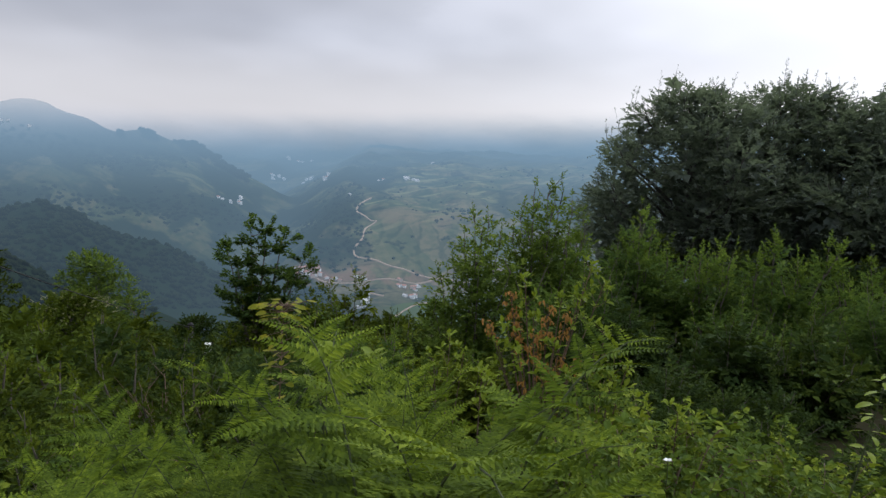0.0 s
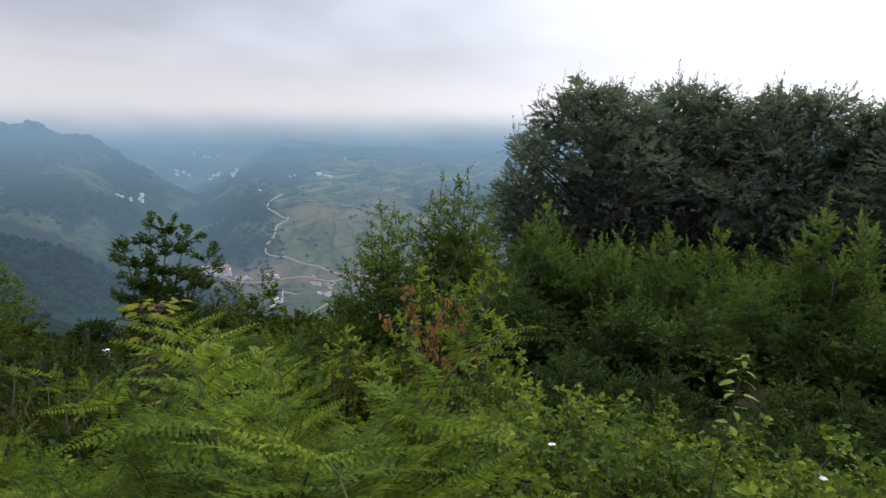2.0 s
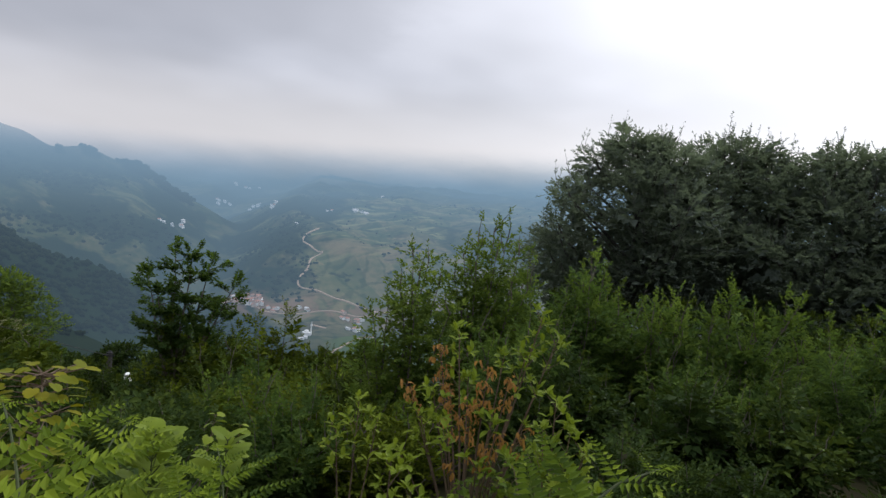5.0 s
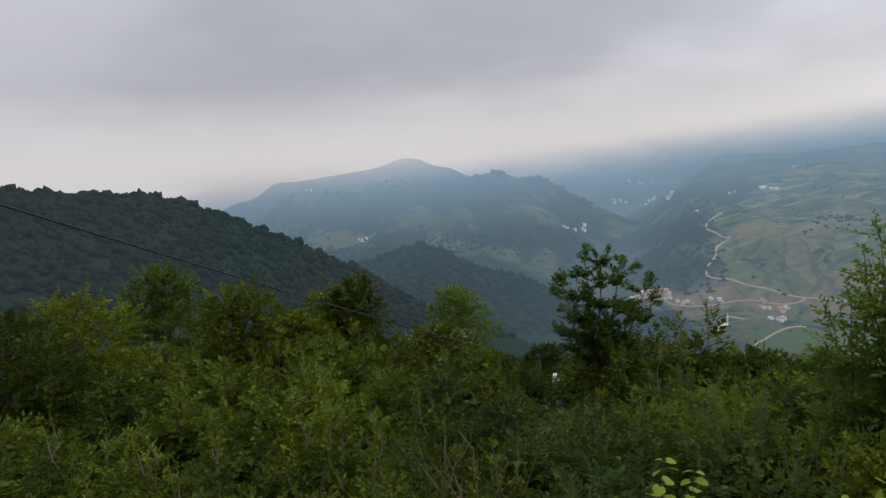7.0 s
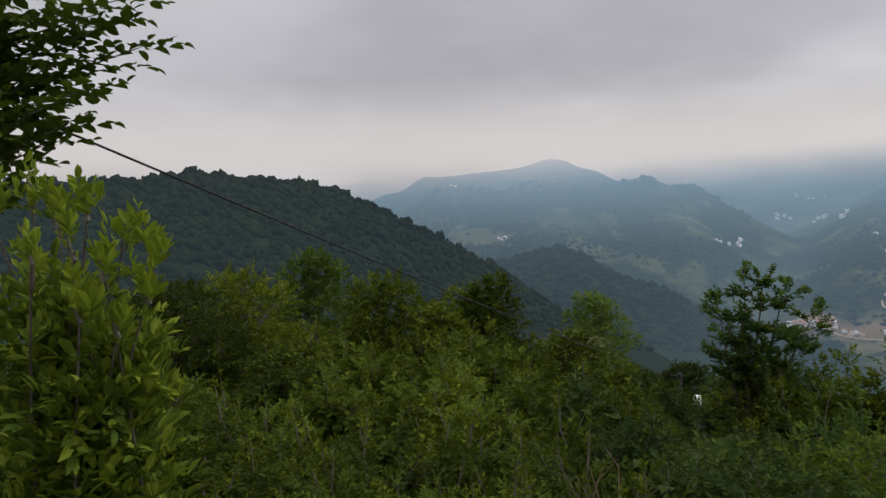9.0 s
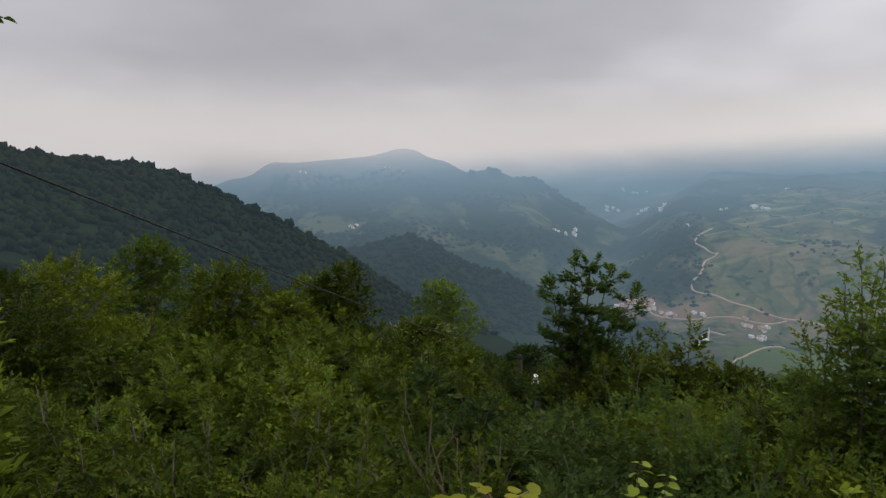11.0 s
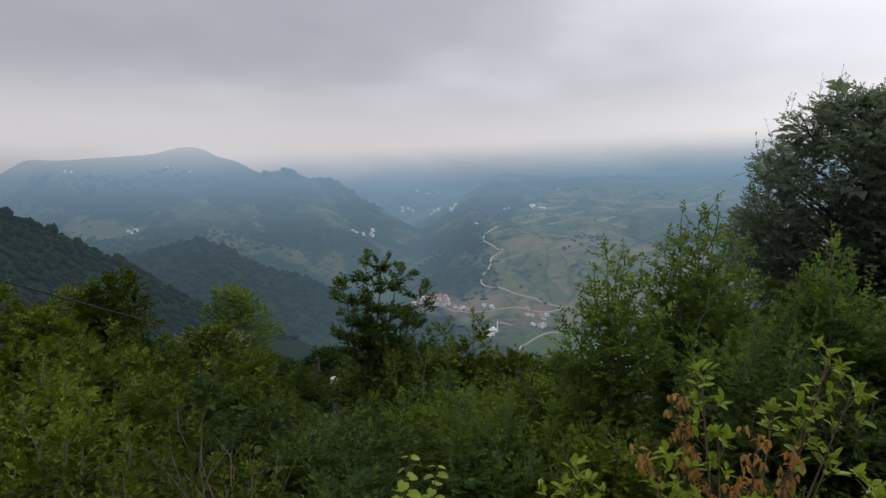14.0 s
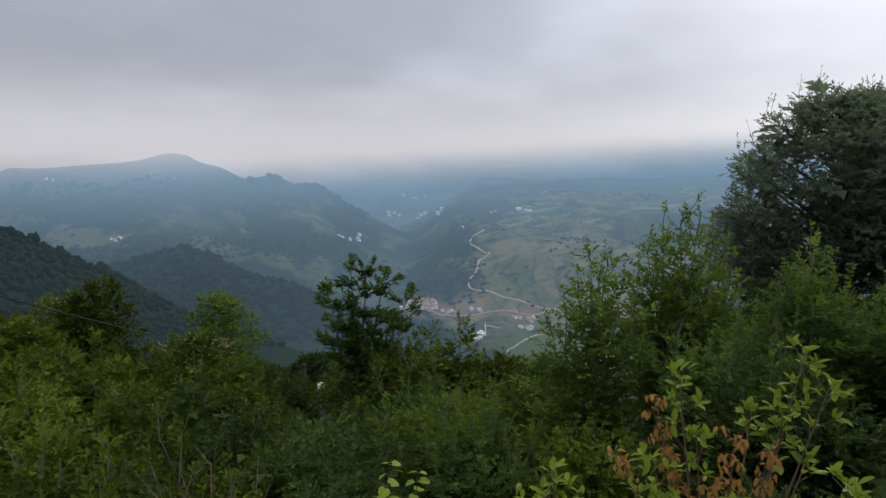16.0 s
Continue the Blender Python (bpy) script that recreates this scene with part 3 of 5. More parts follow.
woods("backdrop_ridge_woods", 10500, (-72, -10), (270, 640), (1.5, 3.4), thick(-3, 0.02), 11, "dense dark green woods on the nearer ridge", 2, 0.1)
woods("backdrop_spur_woods", 5000, (-45, -4), (850, 1420), (3.5, 5.5), thick(-0.9, 0.012), 12, "bluish woods on the low spur")
woods("backdrop_crest_woods", 420, (-20.5, -10.8), (2105, 2165), (4.5, 9.5), thick(-0.1, 0.03), 15, "clumps of trees along the mountain's crest", 3, 0.35)
woods("backdrop_peak_woods", 3600, (-45, -1), (1500, 2040), (3.2, 5.2), thick(0.12, 0.008), 13, "hazy broken woods on the mountain")
woods("backdrop_valley_woods", 5200, (-6, 26), (1130, 2500), (2.0, 4.6), hedged, 14, "hedges and groves among the valley fields")


# ---- the village, the roads and far houses ----
def house(x, y, wide, deep, storeys, turn, roof_mat, wall_mat, label, group):
    z = gz(x, y) - 0.5
    h = 2.9 * storeys + 1.2
    top = thing("house", x, y, z, label, "house", group, turn)
    body = Geo()
    w, d = wide / 2, deep / 2
    rise = wide * 0.22
    body.add([(-w, -d, -4), (w, -d, -4), (w, d, -4), (-w, d, -4), (-w, -d, h), (w, -d, h), (w, d, h), (-w, d, h), (0, -d, h + rise), (0, d, h + rise)],
             [(0, 1, 5), (0, 5, 4), (1, 2, 6), (1, 6, 5), (2, 3, 7), (2, 7, 6), (3, 0, 4), (3, 4, 7), (4, 5, 8), (6, 7, 9), (4, 8, 9), (4, 9, 7), (5, 6, 9), (5, 9, 8)])
    part("wall", body, wall_mat, top)
    roof = Geo()
    e, t = 0.6, 0.25
    for s in (-1, 1):
        a = [(s * (w + e), -d - e, h - e * rise / w), (s * (w + e), d + e, h - e * rise / w), (0, d + e, h + rise), (0, -d - e, h + rise)]
        v = [(p[0], p[1], p[2] + 0.02) for p in a] + [(p[0], p[1], p[2] + t) for p in a]
        roof.add(v, [(0, 1, 2), (0, 2, 3), (4, 6, 5), (4, 7, 6), (0, 4, 5), (0, 5, 1), (1, 5, 6), (1, 6, 2), (3, 7, 4), (3, 4, 0)])
    part("roof", roof, roof_mat, top)
    return top


def hamlet(seed, count, az, dist, group, red=0.5, size=(8, 13), tall=3, pink=0.0):
    rng = np.random.default_rng(seed)
    for i in range(count):
        x, y = polar(rng.uniform(*az), rng.uniform(*dist))
        clay, rosy = rng.random() < red, rng.random() < pink
        storeys = int(rng.integers(1, tall))
        house(x, y, rng.uniform(*size), rng.uniform(*size), storeys, rng.uniform(0, 90), TILE if clay else TIN, PLASTER if rosy else WALL,
              ("pink-plastered" if rosy else "white-walled") + (" village house with a clay roof" if clay else " village house with a tin roof"), group)


hamlet(21, 34, (-7.6, -4.5), (1478, 1506), "houses by the river", 0.9, (6, 13), 3, 0.65)
hamlet(31, 5, (-4.2, -2.6), (1462, 1480), "houses by the river", 0.8, (6, 9), 2, 0.5)
hamlet(22, 7, (2.1, 4.4), (1448, 1476), "houses round the mosque", 0.7, (7, 12), 2, 0.5)
hamlet(23, 6, (2.4, 4.3), (1355, 1385), "houses round the mosque", 0.5, (7, 11))
hamlet(32, 3, (-1.1, -0.2), (1250, 1268), "houses round the mosque", 0.3, (5, 8), 2)
hamlet(33, 3, (-1.3, 0.2), (1465, 1480), "houses round the mosque", 0.6, (6, 10), 2)
hamlet(24, 4, (-11.6, -11.2), (1920, 1975), "houses of the hillside hamlet", 0.4, (7, 11))
hamlet(34, 4, (-13.1, -12.0), (1880, 1910), "houses of the hillside hamlet", 0.3, (6, 9), 2)
hamlet(25, 7, (-8.9, -7.6), (2740, 2810), "houses of the upper village", 0.15, (8, 14))
hamlet(35, 6, (-6.2, -5.2), (2680, 2720), "houses of the upper village", 0.15, (8, 13))
hamlet(36, 6, (-4.6, -3.4), (2210, 2290), "houses of the upper village", 0.2, (6, 11))
hamlet(26, 5, (-7.9, -5.3), (2990, 3060), "houses high on the far slope", 0.1, (8, 13), 2)
hamlet(27, 6, (2.4, 3.8), (2130, 2165), "houses on the farmed slope", 0.1, (9, 15), 2)
hamlet(28, 3, (4.5, 5.1), (2505, 2540), "houses on the farmed slope", 0.1, (10, 16), 2)
hamlet(37, 2, (0.3, 0.9), (2135, 2150), "houses on the farmed slope", 0.1, (6, 10), 2)
hamlet(38, 2, (-2.3, -2.0), (1920, 1935), "houses on the farmed slope", 0.1, (6, 9), 2)
hamlet(29, 3, (-31.2, -30.2), (1670, 1695), "houses behind the spur", 0.3, (6, 9), 2)
for a, d in ((-35.35, 2070), (-34.9, 2060), (-26.4, 1985), (-28.1, 2015), (-27.7, 2012)):
    hamlet(int(-a * 10), 1, (a, a), (d, d), "scattered houses high on the mountain", 0.2, (5, 8), 2)


def mosque(x, y):
    z = gz(x, y) - 0.5
    top = thing("mosque", x, y, z, "small white mosque with a dome and one slender minaret", "mosque", "", 20)
    hall = Geo()
    hall.add([(a, b, c) for c in (-3, 7.5) for a, b in ((-7, -7), (7, -7), (7, 7), (-7, 7))],
             [(0, 1, 5), (0, 5, 4), (1, 2, 6), (1, 6, 5), (2, 3, 7), (2, 7, 6), (3, 0, 4), (3, 4, 7), (4, 5, 6), (4, 6, 7)])
    part("hall", hall, WALL, top)
    dome = Geo()
    k = [(5.4 * math.cos(q), 7.5 + 5.0 * math.sin(q)) for q in np.linspace(0, 1.5, 7)]
    dome.tube([(0, 0, 7.3)] + [(0, 0, h) for _, h in k], [5.4] + [r for r, _ in k], 16)
    part("dome", dome, WALL, top, "white dome")
    tower = Geo()
    tower.tube([(9, 0, -3), (9, 0, 6), (9, 0, 6.3), (9, 0, 19), (9, 0, 19.3), (9, 0, 20.5), (9, 0, 20.6), (9, 0, 24.5), (9, 0, 31)],
               [1.7, 1.7, 1.2, 1.15, 1.9, 1.9, 1.05, 1.05, 0.05], 12)
    minaret = part("minaret", tower, WALL, top, "slender white minaret with a pointed cap")
    rail, cap = Geo(), Geo()
    rail.tube([(9, 0, 20.5), (9, 0, 21.4)], [1.98, 1.98], 12)
    part("balcony", rail, WALL, minaret)
    cap.tube([(9, 0, 24.4), (9, 0, 24.6), (9, 0, 31.2)], [1.12, 1.2, 0.04], 12)
    part("cap", cap, TIN, minaret, "grey pointed cap")


mosque(*polar(-0.45, 1292))


def smooth_line(points, steps=8):
    p = [points[0]] + list(points) + [points[-1]]
    out = []
    for i in range(1, len(p) - 2):
        a, b, c, d = (np.array(q, float) for q in p[i - 1:i + 3])
        for t in np.arange(steps) / steps:
            out.append(0.5 * (2 * b + (c - a) * t + (2 * a - 5 * b + 4 * c - d) * t * t + (3 * b - a - 3 * c + d) * t ** 3))
    return np.array(out + [np.array(p[-1], float)])


def road(points, wide, label):
    """A dirt road on the land, with a shoulder on both sides. points: azimuth and distance."""
    line = smooth_line([polar(a, d) for a, d in points])
    way = unit(np.gradient(line, axis=0))
    side = np.stack([way[:, 1], -way[:, 0]], 1)
    g, rows = Geo(), []
    for k, lift in ((-0.6, -2.0), (-0.5, 1.6), (0.5, 1.6), (0.6, -2.0)):
        q = line + side * wide * k
        rows.append(np.column_stack([q, land_height(line[:, 0], line[:, 1]) + lift]))
    n = len(line)
    f = []
    for r in range(3):
        for i in range(n - 1):
            a, b = r * n + i, (r + 1) * n + i
            f += [(a, b, b + 1), (a, b + 1, a + 1)]
    g.add(np.concatenate(rows), f)
    ob = new("road", g.mesh("road", True))
    ob.data.materials.append(DIRT)
    return tagged(ob, label, "road", kind="structure")


road(((-0.26, 1890), (-1.4, 1825), (-1.3, 1765), (-0.28, 1726), (0.26, 1717), (-0.58, 1689), (-0.81, 1640), (-0.92, 1619), (-1.52, 1593), (-1.63, 1579), (-1.26, 1559), (0.81, 1533), (3.23, 1509), (5.16, 1508), (7.05, 1497), (9.0, 1490)), 4.3,
     "pale dirt road winding up the farmed slope")
road(((-7.6, 1486), (-5.0, 1478), (-4.53, 1471), (-3.06, 1455), (-1.5, 1455), (-0.13, 1460), (1.81, 1464), (4.0, 1478), (5.6, 1500)), 3.4, "pale village road along the river")
road(((1.9, 1138), (2.12, 1150), (2.6, 1156), (3.08, 1168), (3.9, 1185), (4.75, 1203), (5.6, 1215)), 2.7, "pale track over the green mound")
road(((-0.11, 1386), (0.5, 1382), (1.23, 1376)), 3.4, "pale lane to the mosque")

# ---- leafy twigs ----
FINE = sprays(1, 8, 0.33, 0.115, 0.070, k=6)
FINE_SMALL = sprays(2, 9, 0.27, 0.086, 0.052, k=6)
ROUND = sprays(3, 7, 0.28, 0.15, 0.105)
NEAR_BEECH = sprays(4, 7, 0.34, 0.095, 0.066, full=True)
NEAR_OAK = sprays(5, 7, 0.12, 0.085, 0.036, full=1, whorl=True)
BIG = sprays(6, 7, 0.44, 0.195, 0.135)
DUSKY = sprays(8, 8, 0.34, 0.118, 0.080, k=6)
DUSKY_TIP = sprays(10, 3, 0.16, 0.10, 0.066, k=5)
CORE = sprays(11, 6, 0.6, 0.40, 0.30, k=4)
INNER = sprays(13, 6, 0.34, 0.19, 0.135, k=4)
PINNATE = sprays(9, 9, 0.27, 0.085, 0.05, k=6)
TIP_LEAVES = sprays(12, 4, 0.13, 0.085, 0.045, k=5)

# ---- the great dark trees ----
for i, (a, d, rad, el) in enumerate(((26.4, 27.0, 4.3, 6.9), (33.5, 30.0, 4.9, 7.1), (41.5, 28.5, 4.8, 6.6), (49.5, 27.0, 4.8, 6.2), (57.0, 27.0, 4.6, 5.8))):
    x, y = polar(a, d)
    z = gz(x, y)
    bushy("broadleaf_tree", x, y, z, 1.6 + d * math.tan(radians(el)) - z, rad, 100 + i, DUSKY, DARK, "tall dark broadleaf tree with a dense wide crown", "tree", "tall dark trees",
          foot=0.06, count=60, per=58, girth=0.2, stems=1, young=120, inner=0.62, bark=DARK_BARK, young_len=(0.3, 0.95), limb_parts=True, core=CORE, young_leaf=DUSKY_TIP, young_gap=0.2)


# ---- bushes and young trees built from leading stems ----
def leader_plant(name, x, y, z, tips, seed, leafy, mat, label, category="bush", group="", gap=0.13, reach=0.45, start=0.12, girth=0.02, bark=BARK,
                 tip_mat=None, tip_leaf=None, tip_len=(0.2, 0.5), feet=0.12, droop=0.12, step=0.11, size=1.0, flat=0.55, shoots_each=1, inner_leaf=None, inner_per=22):
    """Stems from one foot to the given tips (above the foot); side branches all the way up, shorter towards the tip, with leafy twigs to both
    sides; young light shoots over the tips."""
    rng = np.random.default_rng(seed)
    top = thing(name, x, y, z, label, category, group)
    crown, fresh, twigs = Geo(), Geo(), Geo()
    tips = [np.array(t, float) for t in tips]
    heart = np.mean(tips, 0) * (1, 1, 0)
    for tip in tips:
        foot = np.array((rng.normal(0, feet), rng.normal(0, feet), -0.2))
        mid = foot + (tip - foot) * (0.35, 0.35, 0.55) + rng.normal(0, 0.04, 3)
        q = np.linspace(0, 1, 9)[:, None]
        line = foot * (1 - q) ** 2 + 2 * mid * q * (1 - q) + tip * q * q
        stem = Geo()
        stem.tube([tuple(p) for p in line], list(np.linspace(girth, 0.004, 9)), 5)
        part("stem", stem, bark, top)
        long = float(np.linalg.norm(tip - foot))
        nb = max(4, int(long * (1 - start) / gap))
        t = start + (1 - start) * (np.arange(nb) + rng.random(nb)) / nb
        at = np.stack([np.interp(t, q[:, 0], line[:, c]) for c in range(3)], 1)
        away = (tip - heart) * (1, 1, 0)
        away = away / max(np.linalg.norm(away), reach)
        b = np.arange(nb) * 2.4 + rng.normal(0, 0.45, nb)
        way = unit(np.stack([np.cos(b), np.sin(b), 0.2 + 0.8 * t], 1) + away * 0.7)
        ln = reach * ((1 - t) ** 0.65 * 0.95 + 0.12) * rng.uniform(0.45, 1.55, nb)
        lobes = []
        for w in np.arange(0.08, 0.86, 0.6 * reach / long):
            c = [np.interp(w, q[:, 0], line[:, k]) for k in range(3)]
            lobes.append((c[0], c[1], c[2], reach * (0.95 - 0.55 * w), 1.0))
        fill_lobes(crown, lobes, inner_leaf or (FINE if leafy is PINNATE else INNER), inner_per, rng, inner=0.15, floor=0.0)
        p, d, s = [], [], []
        for j in range(nb):
            m = max(2, int(ln[j] / step))
            u = (np.arange(m) + 0.8) / m
            hang = np.zeros((m, 3))
            hang[:, 2] = -droop * ln[j] * u * u
            p.append(at[j] + way[j] * (ln[j] * u)[:, None] + hang)
            side = unit(np.cross(way[j], (0.05, 0.02, 1.0))) * np.where(np.arange(m) % 2, 1, -1)[:, None]
            d.append(way[j] * (0.55 + 0.3 * u)[:, None] + side * (0.95 - 0.5 * u)[:, None] + rng.normal(0, 0.16, (m, 3)))
            s.append((1.1 - 0.3 * u) * size)
            if ln[j] > 0.3:
                end = at[j] + way[j] * ln[j]
                twigs.tube([at[j], end + hang[-1]], [0.006, 0.002], 4)
        p, d, s = np.concatenate(p), np.concatenate(d), np.concatenate(s)
        scatter(crown, leafy, p, d, s * rng.uniform(0.8, 1.2, len(p)), rng, flat)
        if tip_mat:
            starts = [tip - (0, 0, 0.04)] + [np.array([np.interp(w, q[:, 0], line[:, c]) for c in range(3)]) for w in rng.uniform(0.75, 0.97, shoots_each - 1)]
            shoots(fresh, twigs, starts, rng.uniform(*tip_len, len(starts)), tip_leaf or leafy, rng, 0.2, 0.12)
    if twigs.n:
        tagged(part("twig_wood", twigs, bark, top), kind="stuff")
    part("crown", crown, mat, top)
    if fresh.n:
        tagged(part("young_foliage", fresh, tip_mat, top, "lighter young leaves at the shoot tips"), "lighter young leaves at the shoot tips", kind="stuff")
    return top


def dome_tips(seed, n, height, radius, even=0.45):
    rng = np.random.default_rng(seed)
    out = []
    for i in range(n):
        r, a = radius * math.sqrt((i + 0.4) / n), i * 2.4 + rng.normal(0, 0.3)
        out.append((r * math.cos(a), r * math.sin(a), height * (1 - even * (r / radius) ** 2) * rng.uniform(0.66, 1.0)))
    return out


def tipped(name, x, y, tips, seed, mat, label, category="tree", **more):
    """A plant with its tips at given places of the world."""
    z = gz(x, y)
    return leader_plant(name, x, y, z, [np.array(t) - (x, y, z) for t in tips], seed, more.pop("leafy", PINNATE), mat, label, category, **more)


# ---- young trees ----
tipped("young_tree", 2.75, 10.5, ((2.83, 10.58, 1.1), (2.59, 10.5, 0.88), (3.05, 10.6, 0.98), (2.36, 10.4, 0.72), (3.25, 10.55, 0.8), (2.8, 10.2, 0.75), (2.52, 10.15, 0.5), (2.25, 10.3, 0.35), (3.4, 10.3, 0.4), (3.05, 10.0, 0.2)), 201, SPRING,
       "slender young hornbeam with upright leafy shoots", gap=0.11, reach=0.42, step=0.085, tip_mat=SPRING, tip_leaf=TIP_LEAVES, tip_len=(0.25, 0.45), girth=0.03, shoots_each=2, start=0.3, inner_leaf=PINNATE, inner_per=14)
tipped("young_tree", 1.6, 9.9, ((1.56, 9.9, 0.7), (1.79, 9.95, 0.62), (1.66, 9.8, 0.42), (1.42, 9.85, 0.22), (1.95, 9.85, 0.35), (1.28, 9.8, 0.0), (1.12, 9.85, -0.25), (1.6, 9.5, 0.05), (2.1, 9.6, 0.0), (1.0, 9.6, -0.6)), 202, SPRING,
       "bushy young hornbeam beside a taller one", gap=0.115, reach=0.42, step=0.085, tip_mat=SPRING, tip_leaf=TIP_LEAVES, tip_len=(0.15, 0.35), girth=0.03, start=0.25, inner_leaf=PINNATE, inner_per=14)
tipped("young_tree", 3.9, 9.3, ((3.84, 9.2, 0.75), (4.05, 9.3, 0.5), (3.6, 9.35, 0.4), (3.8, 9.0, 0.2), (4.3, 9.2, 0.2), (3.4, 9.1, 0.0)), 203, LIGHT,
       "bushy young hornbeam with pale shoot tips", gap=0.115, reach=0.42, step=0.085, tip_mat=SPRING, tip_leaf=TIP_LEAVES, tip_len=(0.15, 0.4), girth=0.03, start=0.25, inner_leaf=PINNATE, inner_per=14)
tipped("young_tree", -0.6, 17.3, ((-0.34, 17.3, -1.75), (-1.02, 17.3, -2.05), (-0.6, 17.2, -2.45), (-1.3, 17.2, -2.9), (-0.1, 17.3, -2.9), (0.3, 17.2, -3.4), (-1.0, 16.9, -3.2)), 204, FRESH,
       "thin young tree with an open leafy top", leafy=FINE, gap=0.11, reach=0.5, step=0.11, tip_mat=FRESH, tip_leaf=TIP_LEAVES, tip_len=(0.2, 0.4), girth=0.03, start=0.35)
bx, by = -18.2, 31.2
bushy("young_tree", bx, by, gz(bx, by), -2.9 - gz(bx, by), 2.1, 206, BIG, OLIVE, "broad olive-green young tree over the thicket", "tree", count=22, per=85, young=10, girth=0.06, stems=2, inner=0.62)


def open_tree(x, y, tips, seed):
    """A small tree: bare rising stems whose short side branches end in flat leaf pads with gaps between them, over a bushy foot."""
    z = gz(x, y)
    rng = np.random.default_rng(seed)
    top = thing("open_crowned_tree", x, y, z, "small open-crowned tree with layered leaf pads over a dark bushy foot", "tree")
    crown = Geo()

    def pad(c, way, wide, k):
        u = rng.uniform(-0.5, 0.6, k)
        w = rng.normal(0, 0.35, k)
        side = unit(np.cross(way, (0, 0, 1.0)))
        p = c + way * (u * wide)[:, None] + side * (w * wide)[:, None] + np.stack([np.zeros(k), np.zeros(k), rng.normal(0, 0.05, k)], 1)
        scatter(crown, ROUND, p, way + side * np.sign(w)[:, None] * 0.8 + rng.normal(0, 0.25, (k, 3)), rng.uniform(0.7, 1.05, k), rng, 0.3)

    for tip in tips:
        tip = np.array(tip) - (x, y, z)
        h = tip[2]
        t = np.linspace(0, 1, 8)
        line = np.stack([tip[0] * t ** 1.5, tip[1] * t, h * t], 1) + np.sin(t * 9 + tip[0])[:, None] * (0.03, 0.03, 0)
        line[0, 2] = -0.3
        stem = Geo()
        stem.tube([tuple(q) for q in line], list(np.linspace(0.07, 0.008, 8)), 6)
        part("stem", stem, BARK, top)
        side = 1
        for q in np.arange(0.55, 0.985, 0.30 / h):
            at = np.array([np.interp(q, t, line[:, c]) for c in range(3)])
            ln = (1.0 - q) * 0.6 + rng.uniform(0.14, 0.34)
            side = -side
            a = (0 if side > 0 else math.pi) + rng.normal(0, 0.7)
            way = unit(np.array((math.cos(a), math.sin(a), rng.uniform(0.25, 0.8))))
            if rng.random() < 0.1:
                continue
            end = at + way * ln
            limb = Geo()
            limb.tube([at, (at + end) / 2 - (0, 0, 0.03), end], [0.016, 0.010, 0.004], 5)
            part("limb", limb, BARK, top)
            pad(end, way, rng.uniform(0.24, 0.36), 13)
            if ln > 0.4:
                pad((at + end) / 2, way, 0.24, 7)
        pad(line[-1], unit(line[-1] - line[-2]), 0.3, 9)
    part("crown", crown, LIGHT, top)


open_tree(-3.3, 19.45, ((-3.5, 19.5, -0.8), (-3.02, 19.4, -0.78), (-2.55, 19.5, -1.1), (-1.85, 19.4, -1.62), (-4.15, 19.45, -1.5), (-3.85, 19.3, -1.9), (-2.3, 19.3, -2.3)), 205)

# crowns that stand up out of the thicket: azimuth, top elevation, distance, radius, leaf, label
for i, (a, el, d, rad, mat, lab) in enumerate((
        (-22.6, -9.3, 59, 3.4, SPRING, "rounded far tree with soft yellow-green crown"),
        (-46.8, -5.0, 34, 2.3, HORNBEAM, "dark rounded tree behind the thicket"),
        (-52.5, -6.4, 22, 2.0, FRESH, "broad light green tree over the thicket"),
        (-40.6, -7.3, 27, 2.0, FRESH, "rounded fresh green tree over the thicket"),
        (-33.6, -8.5, 36, 2.3, OLIVE, "tall olive-green tree over the thicket"),
        (-35.5, -10.4, 25, 1.4, FRESH, "fresh green tree at the edge of the thicket"),
        (-24.6, -12.6, 36, 2.0, OLIVE, "pale flowering tree among the thicket"),
        # most trees in the dip share the shade-darkened leaf colour
        (-15.0, -15.0, 60, 2.6, SHADED, "dark green tree low in the dip"),
        (-18.8, -16.0, 42, 1.9, SHADED, "dark green tree low in the dip"),
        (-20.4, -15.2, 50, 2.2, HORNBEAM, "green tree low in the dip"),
        (-9.8, -14.2, 31, 1.5, SHADED, "dark green tree low in the dip"),
        (-6.8, -14.6, 24, 1.3, SHADED, "bushy dark tree beside the open-crowned one"),
        (2.2, -15.4, 26, 1.8, OLIVE, "low bushy tree below the view of the village"),
        (-57.5, -7.4, 17, 1.8, THICKET, "dark green tree behind a leafy bush"))):
    x, y = polar(a, d)
    y += 1.2
    z = gz(x, y)
    h = 1.65 + d * math.tan(radians(el)) - z
    tree = bushy("thicket_tree", x, y, z, h, rad * 1.2, 300 + i, BIG if d > 24 else FINE, mat, lab, "tree", "trees over the thicket", foot=0.2, count=34,
                 per=50 if d > 24 else 95, girth=0.11, stems=1, young=14, young_len=(0.25, 0.6), inner=0.62, young_leaf=TIP_LEAVES)
    if "flowering" in lab:
        brng = np.random.default_rng(350)
        bloom = Geo()
        ang, out = brng.random(170) * 6.283, rad * 1.05 * np.sqrt(brng.random(170))
        at = np.stack([out * np.cos(ang), out * np.sin(ang), h * 0.98 - 0.30 * out * out / rad - brng.random(170) * 0.5], 1)
        scatter(bloom, FINE_SMALL, at, np.stack([np.cos(ang), np.sin(ang), brng.uniform(0.2, 1.0, 170)], 1), brng.uniform(0.6, 1.0, 170), brng)
        part("blossom", bloom, CREAM, tree, "cream flower heads")

